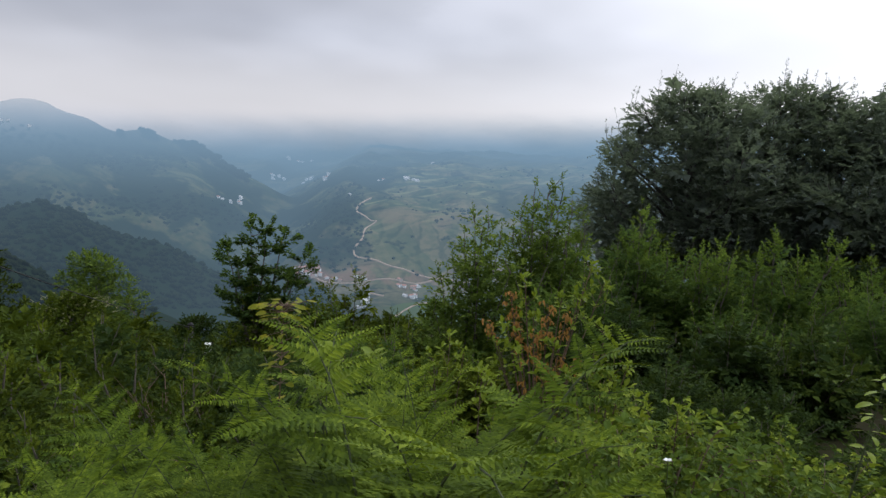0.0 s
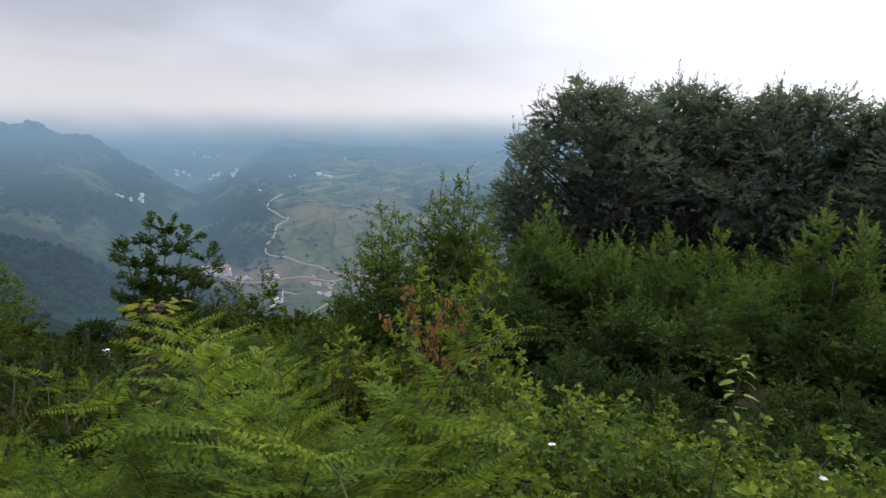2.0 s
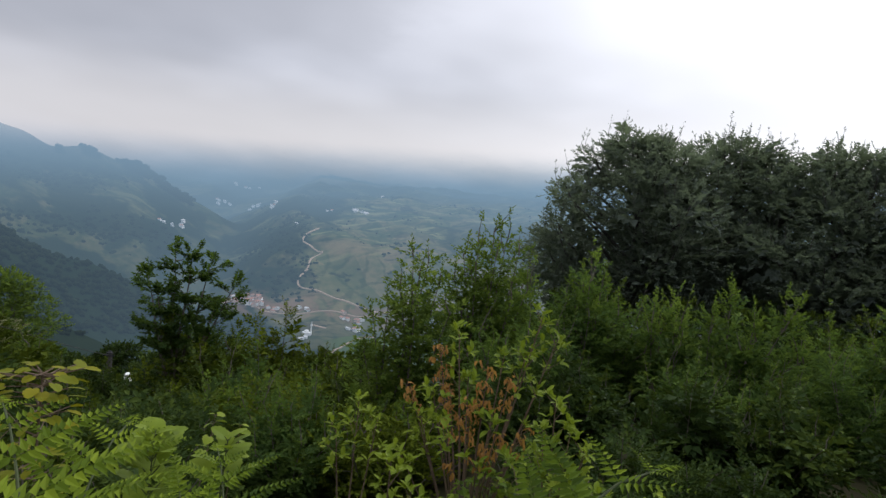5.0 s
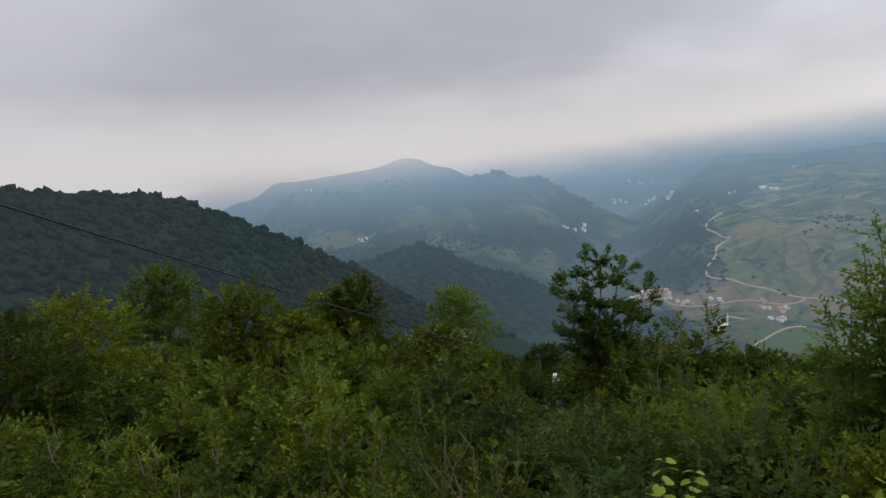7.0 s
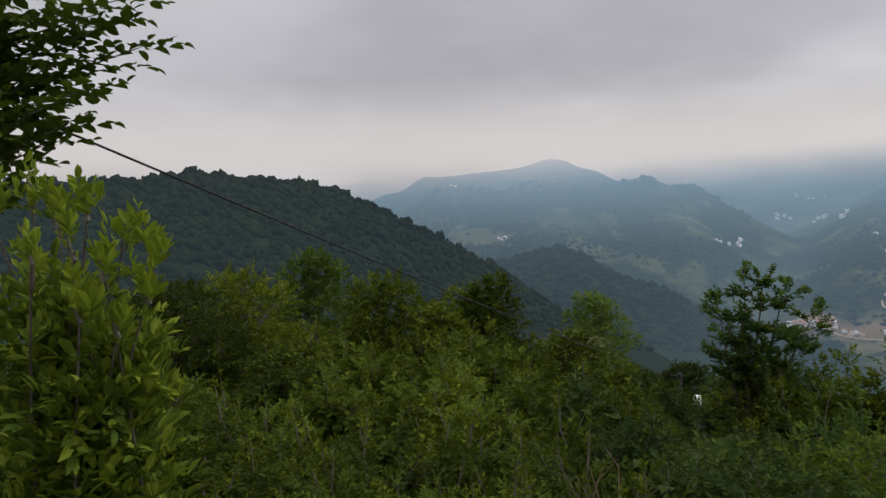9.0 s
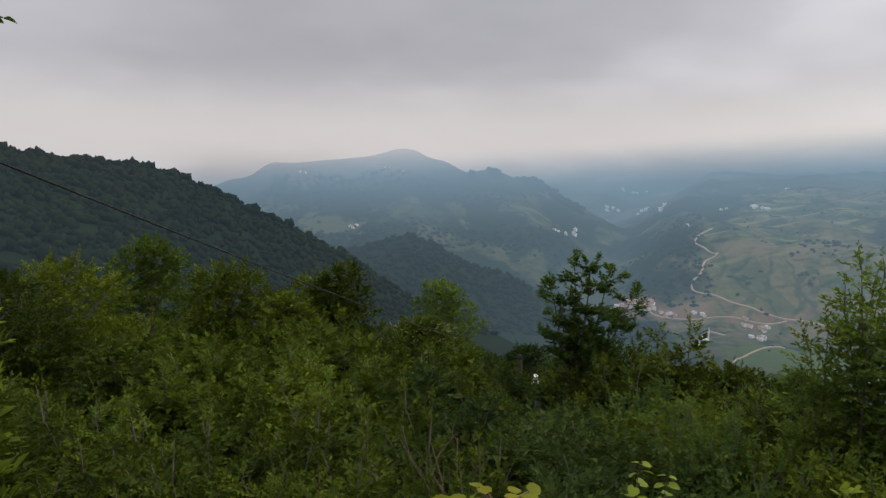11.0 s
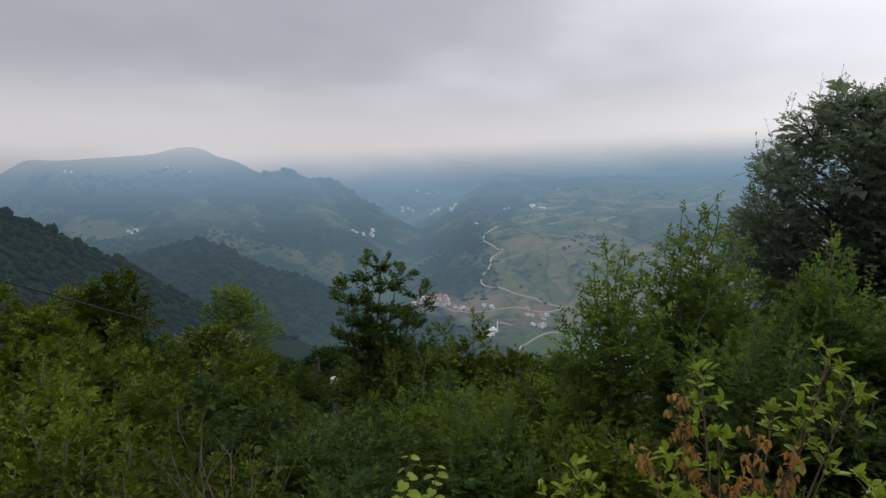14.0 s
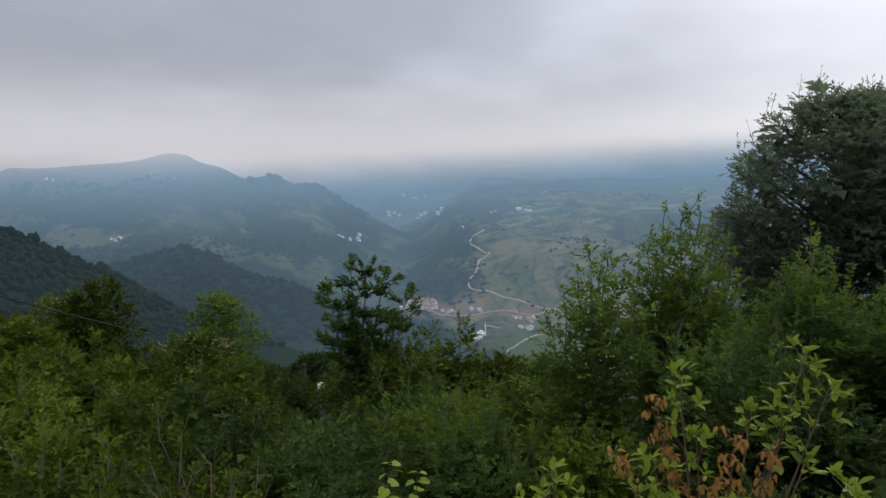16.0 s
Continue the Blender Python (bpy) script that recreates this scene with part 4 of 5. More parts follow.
# ---- the thicket ----
KINDS = []
for i, (h, rad, mat, tip, leafy, n, gap, reach, step, lab) in enumerate((
        (1.3, 0.75, THICKET, FRESH, FINE_SMALL, 9, 0.11, 0.38, 0.10, "low dense green bush of the thicket"),
        (1.5, 0.8, FRESH, SPRING, FINE_SMALL, 9, 0.11, 0.38, 0.10, "low light green bush with upright shoots"),
        (2.4, 1.05, OLIVE, FRESH, FINE, 10, 0.14, 0.46, 0.13, "olive-green bush of the thicket"),
        (2.6, 1.1, THICKET, FRESH, FINE, 10, 0.14, 0.46, 0.13, "dense green bush with upright shoots"),
        (2.5, 1.05, FRESH, SPRING, FINE, 10, 0.14, 0.46, 0.13, "light green bush with upright shoots"),
        (4.6, 1.5, THICKET, FRESH, BIG, 10, 0.24, 0.6, 0.2, "tall green thicket bush"),
        (4.8, 1.6, OLIVE, FRESH, BIG, 10, 0.24, 0.6, 0.2, "tall olive-green thicket bush"),
        (8.0, 2.3, HORNBEAM, None, BIG, 9, 0.36, 0.9, 0.26, "tall thicket tree on the lower slope"),
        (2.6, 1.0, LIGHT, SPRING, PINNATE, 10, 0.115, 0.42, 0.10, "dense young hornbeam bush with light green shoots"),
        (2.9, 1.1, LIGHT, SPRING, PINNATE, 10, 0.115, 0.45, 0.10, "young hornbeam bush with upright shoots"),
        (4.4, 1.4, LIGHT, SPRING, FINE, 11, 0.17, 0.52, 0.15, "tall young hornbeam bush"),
        # bushes whose leaf colour is darkened to stand in for shade
        (1.3, 0.75, SHADED, None, FINE_SMALL, 9, 0.11, 0.38, 0.10, "low green bush with leaves darkened as shade"),
        (2.5, 1.05, SHADED, THICKET, FINE, 10, 0.14, 0.46, 0.13, "green bush low on the slope, leaves darkened as shade"),
        (4.6, 1.5, SHADED, THICKET, BIG, 10, 0.24, 0.6, 0.2, "tall green bush low on the slope, leaves darkened as shade"))):
    wall = mat is LIGHT
    ob = leader_plant("thicket_bush", 0, 0, 0, dome_tips(400 + i, n, h * 0.92, rad, 0.35 if wall else 0.5), 430 + i, leafy, mat, lab, "bush", "thicket bushes", gap=gap, reach=reach, step=step,
                      tip_mat=tip, tip_leaf=TIP_LEAVES if h < 4 else None, tip_len=(0.25, 0.8) if wall else (0.12, 0.4), girth=0.012 + 0.004 * h, start=0.1, flat=0.5 if wall else 0.7, size=1.18 if wall else 1.0, inner_leaf=FINE_SMALL if leafy is FINE_SMALL else None, inner_per=58 if leafy is FINE_SMALL else 27)
    KINDS.append((h, ob, []))


def plant_bush(x, y, height, rng, allowed):
    z = gz(x, y)
    order = sorted(allowed, key=lambda k: abs(math.log(max(height, 0.3) / KINDS[k][0])) + rng.random() * 0.45)
    h0, ob, used = KINDS[order[0]]
    s = min(max(height / h0, 0.5), 1.45)
    m = pose(x, y, z, 0, 0, rng.random() * 360) @ Matrix.Diagonal((s * 1.05, s * 1.05, s, 1))
    if used:
        copy_thing(ob, Matrix.Identity(4)).matrix_basis = m
    else:
        ob.matrix_basis = m
    used.append(ob)


rng = np.random.default_rng(77)
VIEW = (0.1, 1.75, 1.65)
for row, d in enumerate((4.2, 5.2, 6.6, 8.2, 10.2, 12.8, 16, 20, 25, 32, 41)):
    step = 11.5 if d < 5 else 9.0 if d < 7 else 7.6
    for a in np.arange(-70, 13, step):
        az = a + (row % 2) * step / 2 + rng.normal(0, 0.9)
        dd = d * rng.uniform(0.92, 1.08)
        el = -9.2 - 14.0 * math.exp(-(dd - 5) / 5.5) + rng.normal(0, 0.7)
        if az > -15:
            el = min(el, -15.4 + rng.normal(0, 0.4) - 1.5 * (dd < 9))
        elif az > -28:
            el = min(el, -15.0 + rng.normal(0, 0.6))
        else:
            el = min(el, -11.4 + rng.normal(0, 0.8))
        if abs(az + 13.5) < 5 and dd < 19:
            el = min(el, -19.6)
        if az > -3 and dd < 5.5:
            continue
        x, y = polar(az, dd)
        x, y = x + VIEW[0], y + VIEW[1]
        height = VIEW[2] + dd * math.tan(radians(el)) - gz(x, y)
        if height < 0.4:
            continue
        pick = rng.random()
        # the dip and lower slope get bushes with shade painted into their leaves
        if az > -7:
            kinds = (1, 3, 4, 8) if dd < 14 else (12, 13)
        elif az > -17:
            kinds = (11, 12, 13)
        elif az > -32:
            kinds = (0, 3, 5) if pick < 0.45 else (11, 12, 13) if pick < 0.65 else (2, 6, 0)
        else:
            kinds = (1, 4, 6, 7) if pick < 0.42 else (2, 6, 7, 0) if pick < 0.7 else (0, 3, 5, 7)
        plant_bush(x, y, height, rng, kinds)

# bushes about the foot of the open-crowned tree
for x, y, tip in ((-2.95, 19.3, -2.25), (-2.1, 19.3, -2.4), (-1.3, 19.5, -2.7)):
    plant_bush(x, y, tip - gz(x, y), rng, (3, 5, 13))

# the dense shrub wall under the great trees
for d, tops in ((4.9, -20.5), (6.2, -15.5), (7.6, -10.4), (9.2, -7.6), (11.2, -6.6), (14.5, -7.0), (17.0, -7.6), (19.5, -7.4), (23.0, -5.0)):
    for a in np.arange(17 if d > 7 else 21, 62, 5.0 if d < 7 else 6.4 if d < 16 else 6.0):
        az = a + rng.normal(0, 1.2)
        dd = d * rng.uniform(0.94, 1.06)
        x, y = polar(az, dd)
        height = 1.6 + dd * math.tan(radians(tops + rng.normal(-0.3, 1.7))) - gz(x, y)
        # low front rows and back rows take the leaves darkened as shade
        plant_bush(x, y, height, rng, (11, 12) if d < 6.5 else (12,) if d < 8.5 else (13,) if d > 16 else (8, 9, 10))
for i, (x, y, tips) in enumerate((
        (4.05, 9.5, ((4.0, 9.6, 0.50), (4.25, 9.5, 0.2), (3.8, 9.4, 0.1), (4.0, 9.2, -0.1))),
        (5.65, 8.8, ((5.6, 8.75, 0.42), (5.4, 8.8, 0.12), (5.95, 8.6, 0.15), (6.14, 8.37, 0.36), (5.7, 8.4, -0.1), (6.35, 8.2, 0.0))),
        (5.0, 9.2, ((4.94, 9.14, 0.26), (5.15, 9.1, 0.1), (4.7, 9.0, 0.0), (4.95, 8.8, -0.2))),
        (7.2, 7.5, ((7.14, 7.56, 0.90), (7.5, 7.2, 0.72), (6.9, 7.5, 0.45), (7.0, 7.1, 0.2), (7.7, 7.3, 0.5), (7.35, 6.8, 0.0))))):
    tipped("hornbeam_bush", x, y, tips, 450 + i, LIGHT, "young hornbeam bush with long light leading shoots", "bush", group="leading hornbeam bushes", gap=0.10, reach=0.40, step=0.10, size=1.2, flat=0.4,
           tip_mat=SPRING, tip_leaf=PINNATE, tip_len=(0.3, 0.5), girth=0.025, shoots_each=3, start=0.25)


def clear_unplanted(ob):
    for child in list(ob.children):
        clear_unplanted(child)
    bpy.data.objects.remove(ob)


for h, ob, used in KINDS:
    if not used:
        clear_unplanted(ob)


# ---- the near beech and the oak scrub at its foot ----
def way_point(a, el, d, ex=-0.05, ey=1.93, ez=1.64):
    x, y = polar(a, d)
    return np.array((ex + x, ey + y, ez + d * math.tan(radians(el))))


def near_beech():
    rng = np.random.default_rng(501)
    bx, by = -5.0, 2.55
    z = gz(bx, by)
    top = thing("beech_tree", bx, by, z, "overhanging beech with drooping branches of round-toothed leaves", "tree")
    foot = np.array((bx, by, z))
    trunk = Geo()
    trunk.tube([(0, 0, -0.3), (0.05, 0, 1.6), (0.0, 0.1, 3.2), (0.1, 0.1, 5.0), (0.1, 0.2, 6.4)], [0.19, 0.15, 0.12, 0.07, 0.02], 9)
    part("trunk", trunk, BARK, top)
    crown = Geo()
    # azimuth, elevation and distance of each branch tip, height at which it leaves the trunk
    for a, el, d, h0 in ((-59.1, 11.3, 3.3, 2.5), (-60.4, 14.9, 3.4, 2.9), (-61.9, 13.6, 3.3, 2.8), (-62.5, 12.2, 3.4, 2.6), (-63.5, 7.8, 3.2, 2.3), (-65.0, 5.4, 3.3, 2.1), (-66.3, 3.8, 3.4, 2.0),
                         (-64.6, 10.0, 3.4, 2.5), (-66.4, 8.4, 3.5, 2.4), (-66.7, 12.8, 3.5, 2.8), (-64.5, 16.0, 3.5, 3.1), (-62.2, 18.5, 3.6, 3.3), (-67.5, 5.8, 3.5, 2.2), (-69, 10, 3.7, 2.6),
                         (-70, 15, 3.8, 3.0), (-72, 6, 3.8, 2.2), (-74, 20, 4.0, 3.6), (-68, 22, 3.9, 3.7)):
        e = way_point(a - 1.6, el + 0.5, d) - foot
        s = np.array((0.03, 0.05, h0))
        mid = (s + e) / 2 + (0, 0, 0.12)
        limb = Geo()
        bowed = [s * (1 - q) ** 2 + 2 * mid * q * (1 - q) + e * q * q + rng.normal(0, 0.008, 3) for q in np.linspace(0, 1, 8)]
        limb.tube(bowed, list(np.linspace(0.016, 0.002, 8)), 5)
        part("limb", limb, BARK, top)
        k = 13
        t = np.linspace(0.45, 0.97, k)
        p = s * ((1 - t) ** 2)[:, None] + 2 * mid * (t * (1 - t))[:, None] + e * (t ** 2)[:, None]
        d0 = unit(e - mid)
        sides = np.array([np.cross(d0, (0, 0, 1)) * (1 if i % 2 else -1) for i in range(k)])
        scatter(crown, NEAR_BEECH, p, d0 + sides * (0.9 - 0.5 * t[:, None]) + rng.normal(0, 0.15, (k, 3)), 1.15 - 0.45 * t, rng, 0.35)
        scatter(crown, NEAR_BEECH, p[:8] + rng.normal(0, 0.03, (8, 3)), d0 - sides[:8] * 0.8 + rng.normal(0, 0.25, (8, 3)) + (0, 0, -0.15), np.full(8, 0.9), rng, 0.5)
        scatter(crown, NEAR_BEECH, e[None], d0[None], [0.42], rng, 0.2)
    part("crown", crown, HORNBEAM, top)


near_beech()
def oak_scrub(x, y, tips, seed, leafy, mat, size, reach):
    z = gz(x, y)
    leader_plant("oak_scrub", x, y, z, [way_point(a, el - 2.6, d) - (x, y, z) for a, el, d in tips], seed, leafy, mat, "light green oak scrub with leaves in whorls", gap=0.10, reach=reach, step=0.09, start=0.3, girth=0.012,
                 size=size, tip_mat=LAUREL, tip_leaf=NEAR_OAK, tip_len=(0.06, 0.14), inner_leaf=NEAR_OAK if leafy is NEAR_OAK else FINE_SMALL, inner_per=16)


# azimuth, elevation and distance of the tips
oak_scrub(-3.0, 3.05, ((-65.9, 1.8, 2.8), (-63.6, -0.6, 2.75), (-61.4, -2.2, 2.7), (-62.0, -5.0, 2.6), (-67.8, 1.2, 2.9), (-65.2, -3.0, 2.6), (-67.0, -1.2, 2.7), (-69.5, 2.4, 3.0), (-72.0, 1.6, 3.1),
                       (-64.4, -7.5, 2.6), (-67.0, -6.0, 2.6), (-70.0, -3.0, 2.7), (-74.0, 0.0, 3.0), (-66.2, -9.5, 2.7)), 502, NEAR_OAK, BRAMBLE, 0.5, 0.2)
oak_scrub(-4.2, 3.9, ((-65.5, -11.0, 4.6), (-62.5, -12.5, 4.6), (-60.2, -14.0, 4.5), (-67.5, -10.0, 4.7), (-64.0, -14.5, 4.2), (-61.5, -16.5, 4.2), (-69.5, -9.5, 4.8), (-67.0, -14.0, 4.2), (-71.5, -9.0, 4.9)), 503, FINE_SMALL, OLIVE, 0.9, 0.3)

# ---- the overhead cable ----
POST_TOP = (-9.22, 34.19, -8.12)


def cable():
    a, b = np.array((-5.44, 2.41, 2.91)), np.array(POST_TOP)
    t = np.linspace(-0.35, 1, 46)
    pts = a + (b - a) * t[:, None]
    pts[:, 2] -= 0.2 * 4 * t * (1 - t)
    g = Geo()
    g.tube([tuple(p) for p in pts], [0.011] * len(t), 6)
    ob = new("overhead_cable", g.mesh("overhead_cable", True))
    ob.data.materials.append(RUBBER)
    tagged(ob, "black overhead cable sagging down the hillside", "cable")


cable()


def cable_post(x, y, top_z):
    """The pole at the cable's lower end, with a cap and a bracket that holds the cable."""
    z = gz(x, y)
    top = thing("cable_pole", x, y, z, "dark weathered wooden pole that carries the cable", "pole")
    shaft, cap, arm = Geo(), Geo(), Geo()
    h = top_z - z
    shaft.tube([(0, 0, -0.5), (0, 0, h * 0.5), (0, 0, h + 0.05)], [0.17, 0.15, 0.12], 10)
    part("shaft", shaft, DARK_BARK, top)
    cap.tube([(0, 0, h + 0.05), (0, 0, h + 0.09), (0, 0, h + 0.2)], [0.15, 0.15, 0.02], 10)
    part("cap", cap, RUBBER, top)
    arm.tube([(-0.25, -0.13, h - 0.02), (0.25, -0.13, h - 0.02)], [0.04, 0.04], 6)
    part("bracket", arm, RUBBER, top)


cable_post(POST_TOP[0], POST_TOP[1] + 0.15, POST_TOP[2])


def white_tank():
    x, y = -9.1, 37.3
    z = gz(x, y)
    top = thing("water_tank", x, y, z, "small white water tank on a stand among trees", "tank")
    body = Geo()
    h = -10.25 - z
    body.tube([(0, 0, h - 0.3), (0, 0, h - 0.28), (0, 0, h + 0.25), (0, 0, h + 0.32)], [0.13, 0.2, 0.2, 0.08], 14)
    part("tank", body, PETAL, top)
    for i in range(4):
        leg = Geo()
        q = 0.785 + i * 1.571
        leg.tube([(0.3 * math.cos(q), 0.3 * math.sin(q), -0.2), (0.24 * math.cos(q), 0.24 * math.sin(q), h - 0.29)], [0.03, 0.03], 5)
        part("leg", leg, RUBBER, top)


white_tank()


# ---- bracken ----
def pinna(seed, pairs, comb):
    """One side branch of a bracken frond, a metre long along +y: paired leaflets, each a comb of small lobes."""
    rng = np.random.default_rng(seed)
    g = Geo()
    sag = lambda q: 0.05 * q - 0.24 * q * q
    g.add([(0.006, 0, 0), (-0.006, 0, 0), (0, 1, sag(1)), (0, 0, 0.006)], [(0, 1, 2), (0, 2, 3), (1, 3, 2)])
    for i in range(pairs):
        t = 0.04 + 0.94 * i / (pairs - 1)
        ln = (0.21 * (1 - t) ** 0.75 + 0.022) * rng.uniform(0.9, 1.08)
        for s in (-1, 1):
            yaw = -s * radians(78 - 24 * t) + rng.normal(0, 0.05)
            lift = rng.normal(0.0, 0.1)
            if comb and ln > 0.08:
                k = 3
                v, f = [(0.007, 0, 0), (-0.007, 0, 0), (0, ln, -0.02)], [(0, 1, 2)]
                for j in range(k):
                    u = (j + 0.5) / k
                    w = ln * 0.17 * (1 - u) ** 0.7 + 0.009
                    for q in (-1, 1):
                        b = len(v)
                        v += [(0, ln * (u - 0.45 / k), 0), (0, ln * (u + 0.5 / k), 0), (q * w, ln * u + w * 0.45, -0.15 * w), (q * w * 0.6, ln * (u - 0.5 / k) + w * 0.15, 0)]
                        f += [(b, b + 2, b + 1), (b, b + 3, b + 2)]
                vf = (np.array(v), np.array(f))
            else:
                vf = leaf(ln, ln * 0.26 + 0.02, 0.2, 0.15, 0.3)
            g.add(*turned(vf, (0, t, sag(t)), yaw, lift, 0))
    return g


PINNAE = [pinna(s, p, c).mesh("frond") for s, p, c in ((601, 17, True), (602, 16, False), (603, 11, False))]


def bracken(seed, height, lean, crook):
    """A straight stalk that goes on up through the blade; the side branches stand out level in pairs, tier above tier, the lowest longest."""
    rng = np.random.default_rng(seed)
    top = thing("bracken_fern", 0, 0, 0, "green bracken fern with feathery spreading fronds", "fern", "bracken ferns")
    stalk = height * 0.50
    n = 15
    q = np.linspace(0, 1, n)
    tilt = np.radians(crook[0] + (crook[1] - crook[0]) * q ** 1.5)
    step = height * 0.54 / (n - 1)
    blade = np.cumsum(np.stack([np.sin(tilt) * step, np.zeros(n), np.cos(tilt) * step], 1), 0) + (lean * stalk, 0, stalk)
    stem = Geo()
    stem.tube([(0, 0, -0.1), (lean * stalk * 0.4, 0, stalk * 0.55), (lean * stalk, 0, stalk)] + [tuple(p) for p in blade[::2]], [0.0042, 0.0038, 0.0034] + list(np.linspace(0.0030, 0.001, len(blade[::2]))), 5)
    part("stem", stem, STALK, top)
    k = 9
    for i in range(k):
        t = 0.02 + 0.95 * (i / (k - 1)) ** 0.92
        p = np.array([np.interp(t, q, blade[:, c]) for c in range(3)])
        ln = height * (0.235 * (1 - t) ** 0.7 + 0.025) * rng.uniform(0.85, 1.12)
        turn = rng.normal(0, 0.22)
        for s in (-1, 1):
            way = unit(np.array((math.sin(turn) * s + 0.25, math.cos(turn) * s, 0.16 + 0.4 * t)) + rng.normal(0, 0.08, 3))
            face = unit(np.array((-0.25, 0, 1.0)) + rng.normal(0, 0.16, 3))
            face = unit(face - way * (face @ way))
            m = Matrix((*zip(np.cross(way, face), way, face),)).to_4x4()
            ob = part("frond", PINNAE[2 if ln < 0.085 else 0 if ln > 0.17 else 1], FERN, top)
            ob.matrix_basis = Matrix.Translation(p) @ m @ Matrix.Diagonal((ln, ln, ln, 1))
    tip = part("frond", PINNAE[2], FERN, top)
    tip.matrix_basis = Matrix.Translation(blade[-1]) @ Vector(unit(blade[-1] - blade[-3])).to_track_quat("Y", "Z").to_matrix().to_4x4() @ Matrix.Diagonal((height * 0.06,) * 3 + (1,))
    return top


# stalk height, lean, and the blade's lean from the upright at its foot and at its tip
SHAPES = ((1.25, 0.06, (4, 60)), (1.1, 0.12, (12, 85)), (1.35, 0.03, (2, 40)), (1.0, 0.15, (15, 95)), (1.2, -0.05, (6, 70)))
FERN_TOP = []
FERNS = []
for i, (h, lean, crook) in enumerate(SHAPES):
    FERNS.append(bracken(610 + i, h, lean, crook))
    q = np.radians(crook[0] + (crook[1] - crook[0]) * np.linspace(0, 1, 15) ** 1.5)
    FERN_TOP.append(h * 0.50 + float(np.max(np.cumsum(np.cos(q)))) * h * 0.54 / 14)
frng = np.random.default_rng(65)
used = set()
spots = []
for row, y in enumerate(np.arange(1.35, 3.0, 0.26)):
    for x in np.arange(-2.8, 0.95, 0.30):
        spots.append((x + (row % 2) * 0.18 + frng.normal(0, 0.07), y + frng.normal(0, 0.07)))
spots += [(frng.uniform(-0.35, 0.35), frng.uniform(2.0, 2.5)) for _ in range(9)]
TALL = ((0.12, 1.88, 1.14), (0.2, 1.87, 1.20), (0.3, 1.88, 1.17), (0.38, 1.9, 1.09), (0.05, 1.93, 1.03), (0.25, 2.0, 1.12), (0.15, 2.04, 1.08), (0.36, 1.96, 1.02))
for x, y in spots + [t[:2] for t in TALL]:
    z = gz(x, y)
    d = math.hypot(x - 0.15, y - 0.4)
    bearing = math.degrees(math.atan2(x - 0.15, y - 0.4))
    el = -16.0 + frng.normal(0, 1.4)
    if -7.5 < bearing < 4:
        el = -13.9 + frng.normal(0, 0.9)
    elif -18 < bearing <= -7.5:
        el = -18.8 + frng.normal(0, 1.0)
    elif bearing >= 4:
        el = -18.0 - 0.3 * (bearing - 4) + frng.normal(0, 1.0)
    el -= 6.0 * max(0, 1.45 - d) + 4.0 * max(0, y - 2.55)
    tip = 1.69 + (d + 0.15) * math.tan(radians(el)) - abs(frng.normal(0, 0.16)) * (y < 2.3)
    tip = min(tip, 1.24, 1.58 - 0.54 * (math.hypot(x - 0.15, y - 1.9) + 0.1), 1.58 - 0.43 * (math.hypot(x - 0.31, y - 1.36) + 0.3), 1.58 - 0.5 * (math.hypot(x - 0.2, y - 1.58) + 0.32), 1.60 - 0.56 * (math.hypot(x - 0.11, y - 1.77) + 0.15))
    if abs(x - 0.2) < 0.75 and y < 1.85:
        tip = min(tip, 0.62)
    if abs(x + 0.12) < 0.5 and y > 2.3:
        tip = min(tip, 1.5 - 0.6 * (math.hypot(x - 0.2, y - 1.58) + 0.25))
    for tx, ty, tall in TALL:
        if (x, y) == (tx, ty):
            tip = tall
    h = tip - z
    if h < 0.45 or d < 1.45 or (x > 0.55 and y > 1.9):
        continue
    k = int(frng.integers(0, len(FERNS)))
    s = h / FERN_TOP[k]
    m = pose(x, y, z, 0, 0, float(frng.random() * 360)) @ Matrix.Diagonal((s, s, s, 1))
    if k in used:
        copy_thing(FERNS[k], Matrix.Identity(4)).matrix_basis = m
    else:
        FERNS[k].matrix_basis = m
        used.add(k)


# ---- brambles and low broad-leaved plants ----
def trifoliate(rng, size):
    g = Geo()
    g.add([(0.0015, 0, 0), (-0.0015, 0, 0), (0, size * 0.55, 0)], [(0, 1, 2)])
    for yaw, s, at in ((0, 1.0, 0.5), (1.15, 0.85, 0.42), (-1.15, 0.85, 0.42)):
        g.add(*turned(leaf(size * s, size * s * 0.68, 0.16, 0.22, full=1 if yaw == 0 else False, belly=0.45), (0, size * at, 0), yaw + rng.normal(0, 0.1), rng.normal(0, 0.25), rng.normal(0, 0.2)))
    return np.concatenate(g.v), np.concatenate(g.f)


trng = np.random.default_rng(70)
TRIFOLIATE = [trifoliate(trng, s) for s in (0.032, 0.038, 0.043, 0.027)]


